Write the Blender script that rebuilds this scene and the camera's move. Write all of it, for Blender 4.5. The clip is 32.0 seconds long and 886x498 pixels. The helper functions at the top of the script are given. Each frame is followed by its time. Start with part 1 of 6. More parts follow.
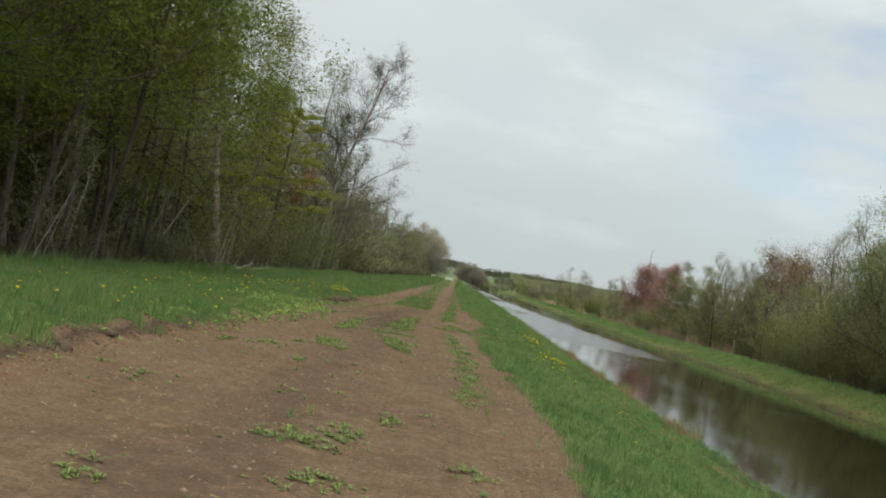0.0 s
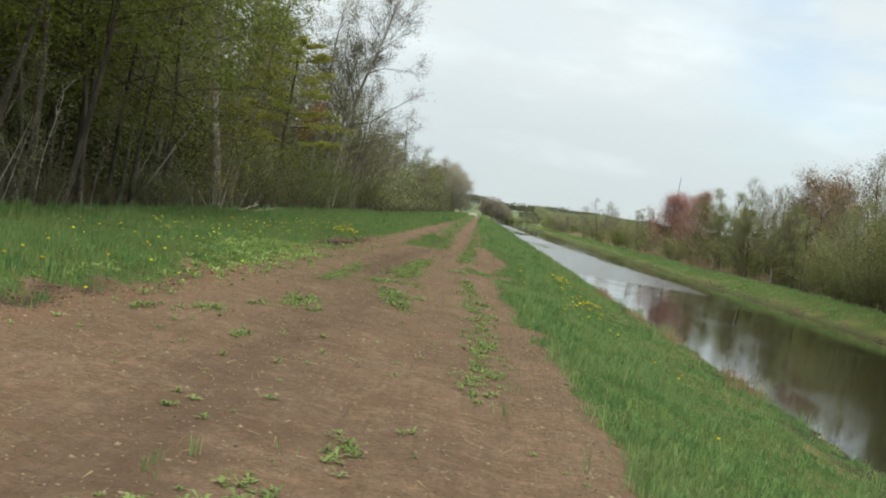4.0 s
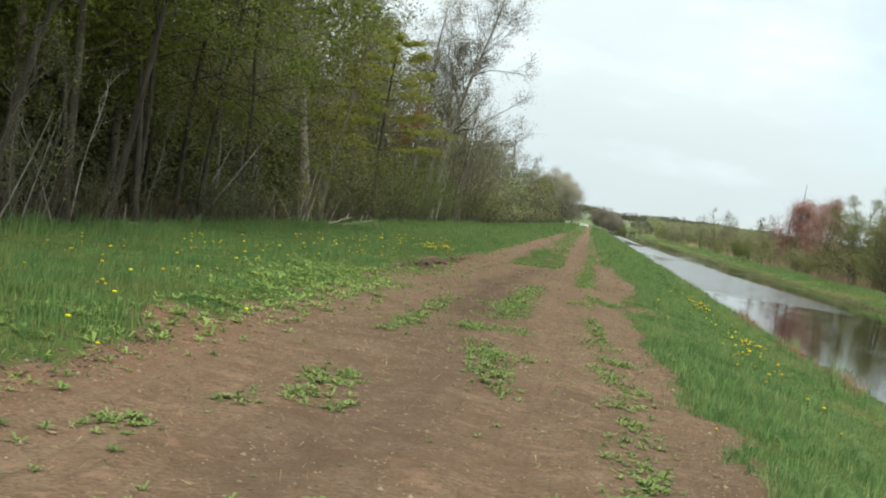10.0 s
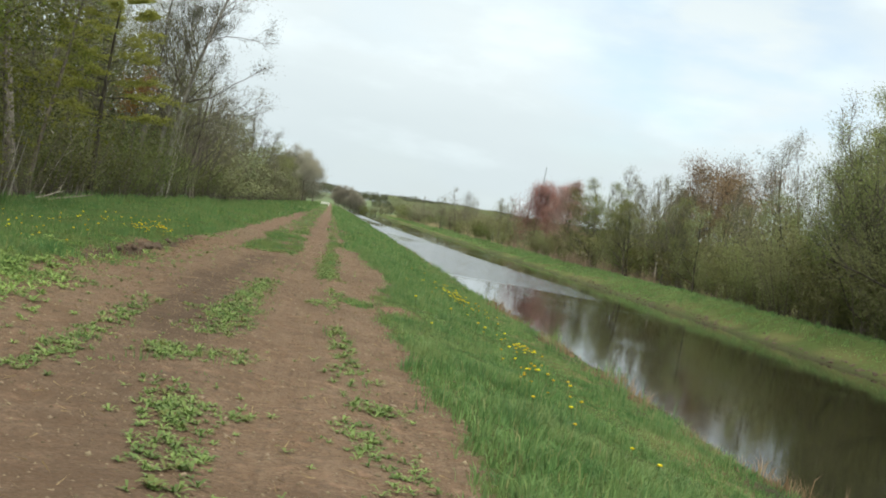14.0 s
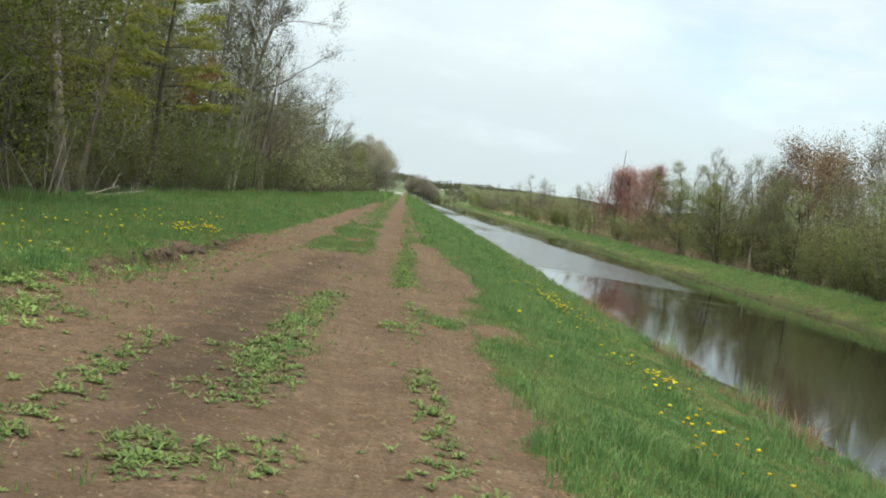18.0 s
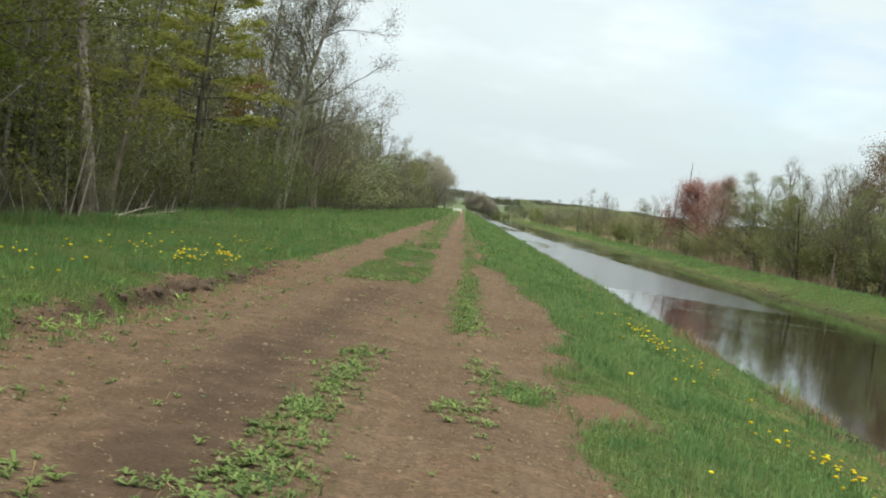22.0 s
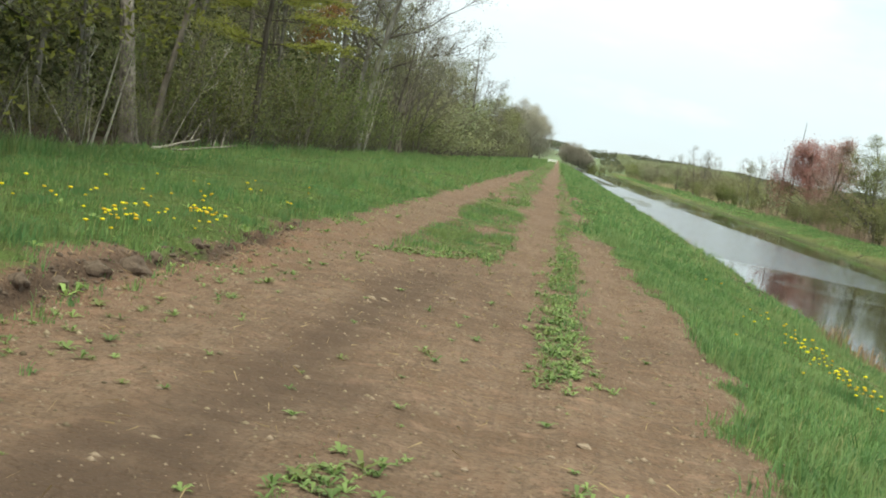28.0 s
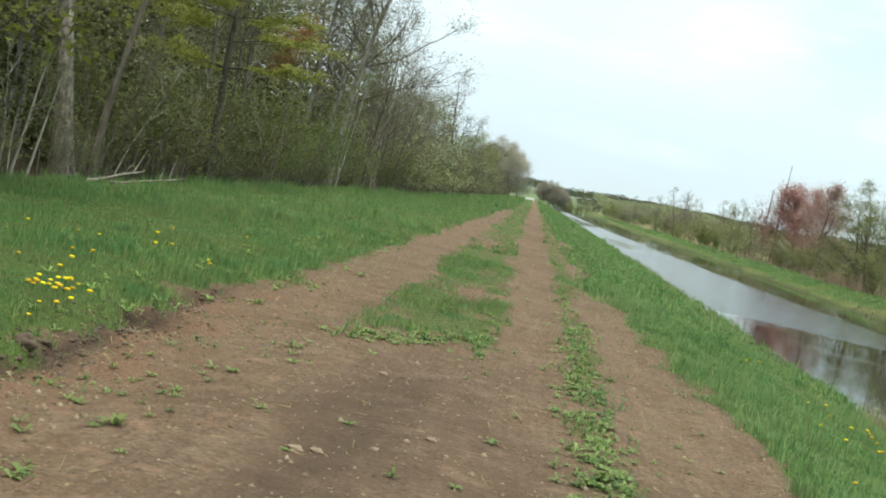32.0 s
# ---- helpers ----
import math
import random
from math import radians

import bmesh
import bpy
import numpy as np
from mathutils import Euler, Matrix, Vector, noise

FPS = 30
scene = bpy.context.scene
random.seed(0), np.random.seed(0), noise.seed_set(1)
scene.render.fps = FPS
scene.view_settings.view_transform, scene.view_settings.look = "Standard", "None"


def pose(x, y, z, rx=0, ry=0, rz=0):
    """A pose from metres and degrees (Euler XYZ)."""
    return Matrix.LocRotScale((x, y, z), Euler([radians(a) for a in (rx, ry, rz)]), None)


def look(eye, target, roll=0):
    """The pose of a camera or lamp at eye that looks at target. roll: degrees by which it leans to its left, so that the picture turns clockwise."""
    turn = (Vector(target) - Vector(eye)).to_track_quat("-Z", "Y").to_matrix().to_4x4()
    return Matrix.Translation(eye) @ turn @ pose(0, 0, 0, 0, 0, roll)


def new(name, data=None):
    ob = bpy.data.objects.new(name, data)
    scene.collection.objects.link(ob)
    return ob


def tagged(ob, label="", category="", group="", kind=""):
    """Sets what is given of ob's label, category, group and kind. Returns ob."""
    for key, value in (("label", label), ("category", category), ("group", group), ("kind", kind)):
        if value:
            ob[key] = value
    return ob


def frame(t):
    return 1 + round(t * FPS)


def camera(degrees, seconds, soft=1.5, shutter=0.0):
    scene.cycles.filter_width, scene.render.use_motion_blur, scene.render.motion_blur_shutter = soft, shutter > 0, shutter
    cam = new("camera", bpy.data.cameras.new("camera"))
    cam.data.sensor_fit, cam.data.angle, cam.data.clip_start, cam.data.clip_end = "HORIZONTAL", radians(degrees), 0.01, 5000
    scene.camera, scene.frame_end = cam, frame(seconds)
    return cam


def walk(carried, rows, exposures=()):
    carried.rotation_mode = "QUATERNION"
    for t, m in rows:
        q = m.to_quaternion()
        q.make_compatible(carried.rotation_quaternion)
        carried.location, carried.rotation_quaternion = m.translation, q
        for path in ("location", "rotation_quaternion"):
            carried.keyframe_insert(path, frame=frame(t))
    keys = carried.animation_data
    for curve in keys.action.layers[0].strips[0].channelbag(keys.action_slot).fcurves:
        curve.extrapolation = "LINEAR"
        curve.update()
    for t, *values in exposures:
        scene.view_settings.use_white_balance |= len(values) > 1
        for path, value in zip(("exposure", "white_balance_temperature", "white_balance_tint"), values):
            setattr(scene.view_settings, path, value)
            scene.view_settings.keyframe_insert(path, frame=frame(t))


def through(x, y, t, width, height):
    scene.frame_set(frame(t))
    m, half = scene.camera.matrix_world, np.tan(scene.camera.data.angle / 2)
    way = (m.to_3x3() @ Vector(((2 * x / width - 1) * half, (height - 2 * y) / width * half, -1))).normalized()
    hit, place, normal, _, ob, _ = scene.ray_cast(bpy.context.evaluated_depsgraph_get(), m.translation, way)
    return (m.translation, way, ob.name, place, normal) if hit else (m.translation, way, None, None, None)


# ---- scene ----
# The camera: carried at chest height along a dirt track beside a canal, leaning to its left.
cam = camera(37.96, 32.0, soft=1.9)
# seconds, x, y, z, yaw, pitch, roll
ROWS = [
    (0, 0.006, 0.000, 1.468, 0.78, 1.10, 10.61),
    (0.5, -0.005, 0.605, 1.496, -2.11, 2.35, 9.14),
    (1, 0.034, 1.199, 1.505, -2.80, 2.15, 10.78),
    (1.5, 0.073, 1.796, 1.528, -3.27, 1.08, 8.89),
    (2, 0.180, 2.394, 1.511, -4.00, 0.29, 8.61),
    (2.5, 0.214, 3.005, 1.499, -1.56, -0.23, 10.35),
    (3, 0.238, 3.625, 1.495, -2.56, -0.15, 9.06),
    (3.5, 0.259, 4.231, 1.490, -0.31, -2.22, 9.10),
    (5.5, -0.020, 6.548, 1.509, 2.76, 0.46, 8.69),
    (6, -0.014, 7.109, 1.518, 1.62, 0.20, 8.64),
    (6.5, -0.026, 7.653, 1.500, 0.95, 0.89, 11.16),
    (7, -0.014, 8.193, 1.505, -0.60, 0.40, 9.75),
    (7.5, 0.056, 8.730, 1.509, -1.72, -0.71, 9.14),
    (8, 0.059, 9.268, 1.500, -1.21, -0.62, 10.40),
    (8.5, 0.063, 9.819, 1.491, -0.80, -0.38, 9.99),
    (9, 0.048, 10.381, 1.513, 3.09, -0.87, 10.39),
    (9.5, -0.043, 10.936, 1.522, 7.52, -1.71, 9.78),
    (10, -0.077, 11.498, 1.501, 6.29, -2.14, 8.33),
    (10.5, -0.137, 12.069, 1.501, 5.92, -2.29, 12.04),
    (11, -0.199, 12.646, 1.533, 3.54, -1.64, 10.04),
    (11.5, -0.186, 13.214, 1.542, 1.84, -0.69, 10.61),
    (12, -0.245, 13.771, 1.509, 1.84, -1.25, 10.71),
    (12.5, -0.250, 14.345, 1.496, -0.47, -0.82, 10.51),
    (13, -0.220, 14.940, 1.507, -1.40, -0.98, 10.64),
    (13.5, -0.186, 15.548, 1.519, -3.13, -1.25, 9.02),
    (14, -0.132, 16.144, 1.500, -5.22, -1.34, 9.26),
    (14.5, -0.139, 16.721, 1.481, -2.01, -0.77, 11.31),
    (16.5, -0.168, 18.945, 1.431, -2.29, -2.59, 10.17),
    (17, -0.162, 19.510, 1.500, -0.00, -2.84, 10.46),
    (17.5, -0.198, 20.086, 1.515, -1.01, -2.80, 9.83),
    (18, -0.187, 20.677, 1.496, -2.05, -2.35, 8.06),
    (18.5, -0.184, 21.265, 1.478, 0.38, -2.26, 10.36),
    (19, -0.192, 21.872, 1.491, -2.23, -2.21, 9.99),
    (19.5, -0.154, 22.478, 1.497, -2.74, -1.96, 8.56),
    (20, -0.228, 23.064, 1.475, 1.17, -2.84, 9.01),
    (20.5, -0.250, 23.634, 1.470, 1.08, -2.46, 8.89),
    (21, -0.208, 24.191, 1.491, 1.31, -2.72, 9.07),
    (21.5, -0.246, 24.754, 1.495, 1.16, -2.63, 9.39),
    (22, -0.209, 25.316, 1.475, 0.67, -1.98, 7.26),
    (22.5, -0.241, 25.872, 1.466, 3.03, -1.65, 10.31),
    (23, -0.309, 26.433, 1.493, 3.12, -1.14, 9.46),
    (23.5, -0.329, 26.987, 1.497, 4.16, -1.11, 9.26),
    (24, -0.387, 27.530, 1.489, 3.34, -1.54, 10.08),
    (24.5, -0.381, 28.073, 1.479, -5.46, -0.46, 8.43),
    (26.5, -0.188, 30.209, 1.471, -14.37, -3.72, 7.73),
    (27, -0.164, 30.753, 1.482, -9.30, -4.18, 7.75),
    (27.5, -0.178, 31.320, 1.486, -2.35, -4.42, 6.97),
    (28, -0.274, 31.900, 1.467, 4.33, -4.88, 10.09),
    (28.5, -0.321, 32.472, 1.476, 4.97, -2.64, 7.51),
    (29, -0.328, 33.014, 1.489, 5.09, -3.12, 10.52),
    (29.5, -0.437, 33.554, 1.486, 6.84, -3.06, 10.28),
    (30, -0.496, 34.081, 1.449, 7.03, -3.44, 8.88),
    (30.5, -0.611, 34.615, 1.490, 7.95, -3.98, 9.43),
    (31, -0.721, 35.161, 1.525, 7.68, -4.30, 7.96),
    (31.5, -0.696, 35.707, 1.529, 6.16, -3.60, 8.19),
    (32, -0.683, 36.239, 1.502, 3.52, -3.12, 11.21),
]


def carried_pose(x, y, z, yaw, pitch, roll):
    a, b = radians(yaw), radians(pitch)
    ahead = Vector((-math.sin(a) * math.cos(b), math.cos(a) * math.cos(b), math.sin(b)))
    return look((x, y, z), Vector((x, y, z)) + ahead, roll)


walk(cam, [(t, carried_pose(*row)) for t, *row in ROWS], exposures=[(0, -0.31, 6600, 10), (1, -0.44, 6650, 11), (2, -0.20, 6600, 10), (3.5, -0.02, 6550, 10), (6, -0.08, 6500, 10), (9, 0.02, 6500, 9), (10, 0.14, 6450, 8), (11, 0.20, 6450, 8), (12, -0.06, 6450, 9), (13, 0.02, 6450, 8), (14, 0.08, 6450, 9), (17, 0.22, 6300, 6), (18, 0.10, 6350, 7), (20, 0.22, 6350, 7), (22, 0.06, 6450, 8), (24, 0.20, 6450, 8), (26.5, 0.54, 6400, 5), (27, 0.46, 6400, 5), (28, 0.38, 6400, 6), (30, 0.34, 6400, 7), (31, 0.45, 6400, 6), (32, 0.30, 6150, 4)])

# ---- sky and sun: bright, mostly overcast ----
SUN_ELEVATION, SUN_AZIMUTH = 64, 180
world = bpy.data.worlds.new("sky")
scene.world = world
world.use_nodes = True
wn, wl = world.node_tree.nodes, world.node_tree.links
wn.clear()
w_out = wn.new("ShaderNodeOutputWorld")
w_bg = wn.new("ShaderNodeBackground")
w_bg.inputs["Strength"].default_value = 0.1
w_sky = wn.new("ShaderNodeTexSky")
w_sky.sky_type, w_sky.sun_disc = "NISHITA", False
w_sky.sun_elevation, w_sky.sun_rotation = radians(SUN_ELEVATION), radians(SUN_AZIMUTH)
w_co = wn.new("ShaderNodeTexCoord")
w_map = wn.new("ShaderNodeMapping")
w_map.inputs["Scale"].default_value = (1.8, 1.8, 5.0)
w_map.inputs["Location"].default_value = (1.3, 0.4, 0.2)
w_noise = wn.new("ShaderNodeTexNoise")
w_noise.inputs["Scale"].default_value = 1.6
w_noise.inputs["Detail"].default_value = 7
w_noise.inputs["Roughness"].default_value = 0.55
w_ramp = wn.new("ShaderNodeValToRGB")
w_ramp.color_ramp.elements[0].position, w_ramp.color_ramp.elements[0].color = 0.34, (0.80, 0.80, 0.80, 1)
w_ramp.color_ramp.elements[1].position, w_ramp.color_ramp.elements[1].color = 0.52, (1, 1, 1, 1)
w_noise2 = wn.new("ShaderNodeTexNoise")
w_noise2.inputs["Scale"].default_value = 1.9
w_noise2.inputs["Detail"].default_value = 5
w_cloud = wn.new("ShaderNodeValToRGB")
w_cloud.color_ramp.elements[0].position, w_cloud.color_ramp.elements[0].color = 0.30, (0.715, 0.795, 0.812, 1)
w_cloud.color_ramp.elements[1].position, w_cloud.color_ramp.elements[1].color = 0.66, (0.785, 0.865, 0.882, 1)
# A thin blue opening in the overcast above the far bank, and small bright puffs.
w_gap = wn.new("ShaderNodeVectorMath")
w_gap.operation = "DOT_PRODUCT"
w_gap.inputs[1].default_value = (0.272, 0.953, 0.132)
w_gapr = wn.new("ShaderNodeMapRange")
w_gapr.interpolation_type = "SMOOTHSTEP"
w_gapr.inputs["From Min"].default_value, w_gapr.inputs["From Max"].default_value = 0.9870, 1.0
w_gapn = wn.new("ShaderNodeTexNoise")
w_gapn.inputs["Scale"].default_value, w_gapn.inputs["Detail"].default_value = 5.0, 6
w_gapm = wn.new("ShaderNodeMapRange")
w_gapm.inputs["From Min"].default_value, w_gapm.inputs["From Max"].default_value = 0.36, 0.62
w_gapx = wn.new("ShaderNodeMath")
w_gapx.operation = "MULTIPLY"
w_gapk = wn.new("ShaderNodeMath")
w_gapk.operation, w_gapk.inputs[1].default_value = "MULTIPLY", 0.55
w_clear = wn.new("ShaderNodeMath")
w_clear.operation, w_clear.use_clamp = "SUBTRACT", True
w_puffn = wn.new("ShaderNodeTexNoise")
w_puffn.inputs["Scale"].default_value, w_puffn.inputs["Detail"].default_value = 4.2, 5
w_puffr = wn.new("ShaderNodeMapRange")
w_puffr.interpolation_type = "SMOOTHSTEP"
for key, value in (("From Min", 0.50), ("From Max", 0.72), ("To Min", 0.98), ("To Max", 1.10)):
    w_puffr.inputs[key].default_value = value
w_puff = wn.new("ShaderNodeVectorMath")
w_puff.operation = "SCALE"
w_gain = wn.new("ShaderNodeVectorMath")
w_gain.operation = "SCALE"
w_gain.inputs["Scale"].default_value = 10.7
w_sep = wn.new("ShaderNodeSeparateXYZ")
w_zen = wn.new("ShaderNodeValToRGB")
w_zen.color_ramp.interpolation = "EASE"
w_zen.color_ramp.elements[0].position, w_zen.color_ramp.elements[0].color = 0.03, (0.88, 0.895, 0.90, 1)
w_zen.color_ramp.elements[1].position, w_zen.color_ramp.elements[1].color = 0.95, (2.60, 2.42, 1.95, 1)
w_zen.color_ramp.elements.new(0.15).color = (1.03, 1.03, 1.03, 1)
w_zen.color_ramp.elements.new(0.30).color = (1.03, 1.03, 1.03, 1)
w_high = wn.new("ShaderNodeVectorMath")
w_high.operation = "MULTIPLY"
w_blue = wn.new("ShaderNodeVectorMath")
w_blue.operation, w_blue.inputs["Scale"].default_value = "SCALE", 1.7
w_mix = wn.new("ShaderNodeMix")
w_mix.data_type = "RGBA"
for a, b in ((w_co.outputs["Generated"], w_map.inputs["Vector"]), (w_map.outputs[0], w_noise.inputs["Vector"]),
             (w_map.outputs[0], w_noise2.inputs["Vector"]), (w_noise.outputs["Fac"], w_ramp.inputs["Fac"]),
             (w_noise2.outputs["Fac"], w_cloud.inputs["Fac"]), (w_cloud.outputs["Color"], w_gain.inputs[0]),
             (w_co.outputs["Generated"], w_gap.inputs[0]), (w_gap.outputs["Value"], w_gapr.inputs["Value"]), (w_map.outputs[0], w_gapn.inputs["Vector"]),
             (w_gapn.outputs["Fac"], w_gapm.inputs["Value"]), (w_gapr.outputs["Result"], w_gapx.inputs[0]), (w_gapm.outputs["Result"], w_gapx.inputs[1]),
             (w_gapx.outputs[0], w_gapk.inputs[0]), (w_ramp.outputs["Color"], w_clear.inputs[0]), (w_gapk.outputs[0], w_clear.inputs[1]),
             (w_map.outputs[0], w_puffn.inputs["Vector"]), (w_puffn.outputs["Fac"], w_puffr.inputs["Value"]), (w_gain.outputs["Vector"], w_puff.inputs[0]), (w_puffr.outputs["Result"], w_puff.inputs["Scale"]),
             (w_clear.outputs[0], w_mix.inputs["Factor"]), (w_sky.outputs["Color"], w_blue.inputs[0]), (w_blue.outputs["Vector"], w_mix.inputs["A"]),
             (w_puff.outputs["Vector"], w_mix.inputs["B"]), (w_co.outputs["Generated"], w_sep.inputs[0]), (w_sep.outputs["Z"], w_zen.inputs["Fac"]),
             (w_zen.outputs["Color"], w_high.inputs[1]), (w_mix.outputs["Result"], w_high.inputs[0]), (w_high.outputs["Vector"], w_bg.inputs["Color"]),
             (w_bg.outputs[0], w_out.inputs["Surface"])):
    wl.new(a, b)

sun = new("sun", bpy.data.lights.new("sun", "SUN"))
sun.data.energy, sun.data.angle, sun.data.color = 1.7, radians(30), (1.0, 0.945, 0.80)
sa, se = radians(SUN_AZIMUTH), radians(SUN_ELEVATION)
sun.matrix_world = look((0, 0, 60), Vector((0, 0, 60)) - Vector((math.sin(sa) * math.cos(se), math.cos(sa) * math.cos(se), math.sin(se))))


# ---- materials ----
def material(name, build):
    m = bpy.data.materials.new(name)
    m.use_nodes = True
    nodes, links = m.node_tree.nodes, m.node_tree.links
    nodes.clear()
    out = nodes.new("ShaderNodeOutputMaterial")

    def node(kind, **values):
        n = nodes.new(kind)
        for key, value in values.items():
            n.inputs[key.replace("_", " ")].default_value = value
        return n

    links.new(build(node, links), out.inputs["Surface"])
    return m


def ramp(node, links, fac, *stops):
    r = node("ShaderNodeValToRGB")
    els = r.color_ramp.elements
    while len(els) < len(stops):
        els.new(0.5)
    for el, (at, colour) in zip(els, stops):
        el.position, el.color = at, (*colour, 1)
    links.new(fac, r.inputs["Fac"])
    return r.outputs["Color"]


def noise_of(node, links, scale, detail=4, stretch=None, rough=0.55):
    co = node("ShaderNodeTexCoord")
    n = node("ShaderNodeTexNoise", Scale=scale, Detail=detail, Roughness=rough)
    if stretch:
        mp = node("ShaderNodeMapping", Scale=stretch)
        links.new(co.outputs["Object"], mp.inputs["Vector"])
        links.new(mp.outputs[0], n.inputs["Vector"])
    else:
        links.new(co.outputs["Object"], n.inputs["Vector"])
    return n.outputs["Fac"]


def mixed(node, links, fac, a, b):
    m = node("ShaderNodeMix")
    m.data_type = "RGBA"
    for value, key in ((fac, "Factor"), (a, "A"), (b, "B")):
        if isinstance(value, (tuple, float, int)):
            m.inputs[key].default_value = (*value, 1) if isinstance(value, tuple) else value
        else:
            links.new(value, m.inputs[key])
    return m.outputs["Result"]


def bumped(node, links, height, strength, distance):
    b = node("ShaderNodeBump", Strength=strength, Distance=distance)
    links.new(height, b.inputs["Height"])
    return b.outputs["Normal"]


def math_of(node, links, op, a, b, clamp=False):
    m = node("ShaderNodeMath")
    m.operation, m.use_clamp = op, clamp
    for n, value in enumerate((a, b)):
        if isinstance(value, (float, int)):
            m.inputs[n].default_value = value
        else:
            links.new(value, m.inputs[n])
    return m.outputs[0]


def attribute(node, name):
    a = node("ShaderNodeAttribute")
    a.attribute_name = name
    return a.outputs["Fac"]


def earth(node, links):
    """Bare dirt, turf between, darker where the soil is damp, muddy at the water's edge."""
    fine, mid, big = noise_of(node, links, 26, 6), noise_of(node, links, 3.3, 5), noise_of(node, links, 0.5, 4)
    grit = noise_of(node, links, 95, 3)
    dirt = ramp(node, links, fine, (0.34, (0.138, 0.091, 0.064)), (0.52, (0.191, 0.129, 0.092)), (0.68, (0.238, 0.167, 0.121)))
    dirt = mixed(node, links, ramp(node, links, mid, (0.38, (0.0,) * 3), (0.66, (0.55,) * 3)), dirt, (0.162, 0.093, 0.056))
    streak = noise_of(node, links, 2.0, 6, (3.0, 0.3, 1))
    dirt = mixed(node, links, ramp(node, links, streak, (0.45, (0.0,) * 3), (0.68, (0.5,) * 3)), dirt, (0.220, 0.154, 0.111))
    rut = noise_of(node, links, 1.5, 5, (12.0, 0.30, 1))
    dirt = mixed(node, links, ramp(node, links, rut, (0.50, (0.0,) * 3), (0.66, (0.5,) * 3)), dirt, (0.120, 0.079, 0.056))
    patch = noise_of(node, links, 1.1, 7, None, 0.7)
    dirt = mixed(node, links, ramp(node, links, patch, (0.47, (0.0,) * 3), (0.64, (0.6,) * 3)), dirt, (0.116, 0.071, 0.044))
    lumps = noise_of(node, links, 9.0, 5, None, 0.65)
    crumbs = node("ShaderNodeTexVoronoi", Scale=34.0)
    links.new(node("ShaderNodeTexCoord").outputs["Object"], crumbs.inputs["Vector"])
    crumb = crumbs.outputs["Distance"]
    dirt = mixed(node, links, ramp(node, links, crumb, (0.50, (0.0,) * 3), (0.85, (0.55,) * 3)), dirt, (0.092, 0.061, 0.043))
    clay = noise_of(node, links, 4.6, 6, None, 0.7)
    dirt = mixed(node, links, ramp(node, links, clay, (0.54, (0.0,) * 3), (0.66, (0.6,) * 3)), dirt, (0.282, 0.174, 0.123))
    dirt = mixed(node, links, ramp(node, links, lumps, (0.52, (0.0,) * 3), (0.63, (0.5,) * 3)), dirt, (0.102, 0.071, 0.051))
    dirt = mixed(node, links, math_of(node, links, "MULTIPLY", attribute(node, "damp"), ramp(node, links, mid, (0.25, (0.35,) * 3), (0.55, (1.0,) * 3))), dirt, (0.084, 0.055, 0.039))
    dirt = mixed(node, links, math_of(node, links, "MULTIPLY", attribute(node, "raw"), ramp(node, links, mid, (0.35, (0.25,) * 3), (0.6, (0.9,) * 3))), dirt, (0.180, 0.105, 0.071))
    dirt = mixed(node, links, attribute(node, "cut"), dirt, (0.062, 0.041, 0.030))
    dirt = mixed(node, links, ramp(node, links, grit, (0.66, (0.0,) * 3), (0.74, (0.6,) * 3)), dirt, (0.386, 0.293, 0.222))
    turf = ramp(node, links, fine, (0.3, (0.054, 0.080, 0.021)), (0.7, (0.095, 0.138, 0.036)))
    turf = mixed(node, links, ramp(node, links, mid, (0.40, (0.55,) * 3), (0.56, (0.0,) * 3)), turf, (0.062, 0.072, 0.024))
    turf = mixed(node, links, ramp(node, links, big, (0.35, (0.0,) * 3), (0.65, (0.5,) * 3)), turf, (0.080, 0.118, 0.030))
    turf = mixed(node, links, attribute(node, "straw"), turf, (0.22, 0.175, 0.085))
    cover = math_of(node, links, "ADD", attribute(node, "cover"), math_of(node, links, "MULTIPLY", math_of(node, links, "SUBTRACT", fine, 0.5), 0.9), True)
    colour = mixed(node, links, ramp(node, links, cover, (0.50, (0.0,) * 3), (0.90, (1.0,) * 3)), dirt, turf)
    colour = mixed(node, links, attribute(node, "mud"), colour, (0.050, 0.040, 0.026))
    colour = mixed(node, links, attribute(node, "litter"), colour, (0.046, 0.034, 0.023))
    p = node("ShaderNodeBsdfPrincipled", Roughness=0.95, Specular_IOR_Level=0.15)
    links.new(colour, p.inputs["Base Color"])
    relief = math_of(node, links, "SUBTRACT", math_of(node, links, "ADD", fine, lumps), math_of(node, links, "MULTIPLY", crumb, 0.5))
    links.new(bumped(node, links, math_of(node, links, "ADD", relief, math_of(node, links, "MULTIPLY", mid, 2.0)), 0.9, 0.045), p.inputs["Normal"])
    return p.outputs[0]


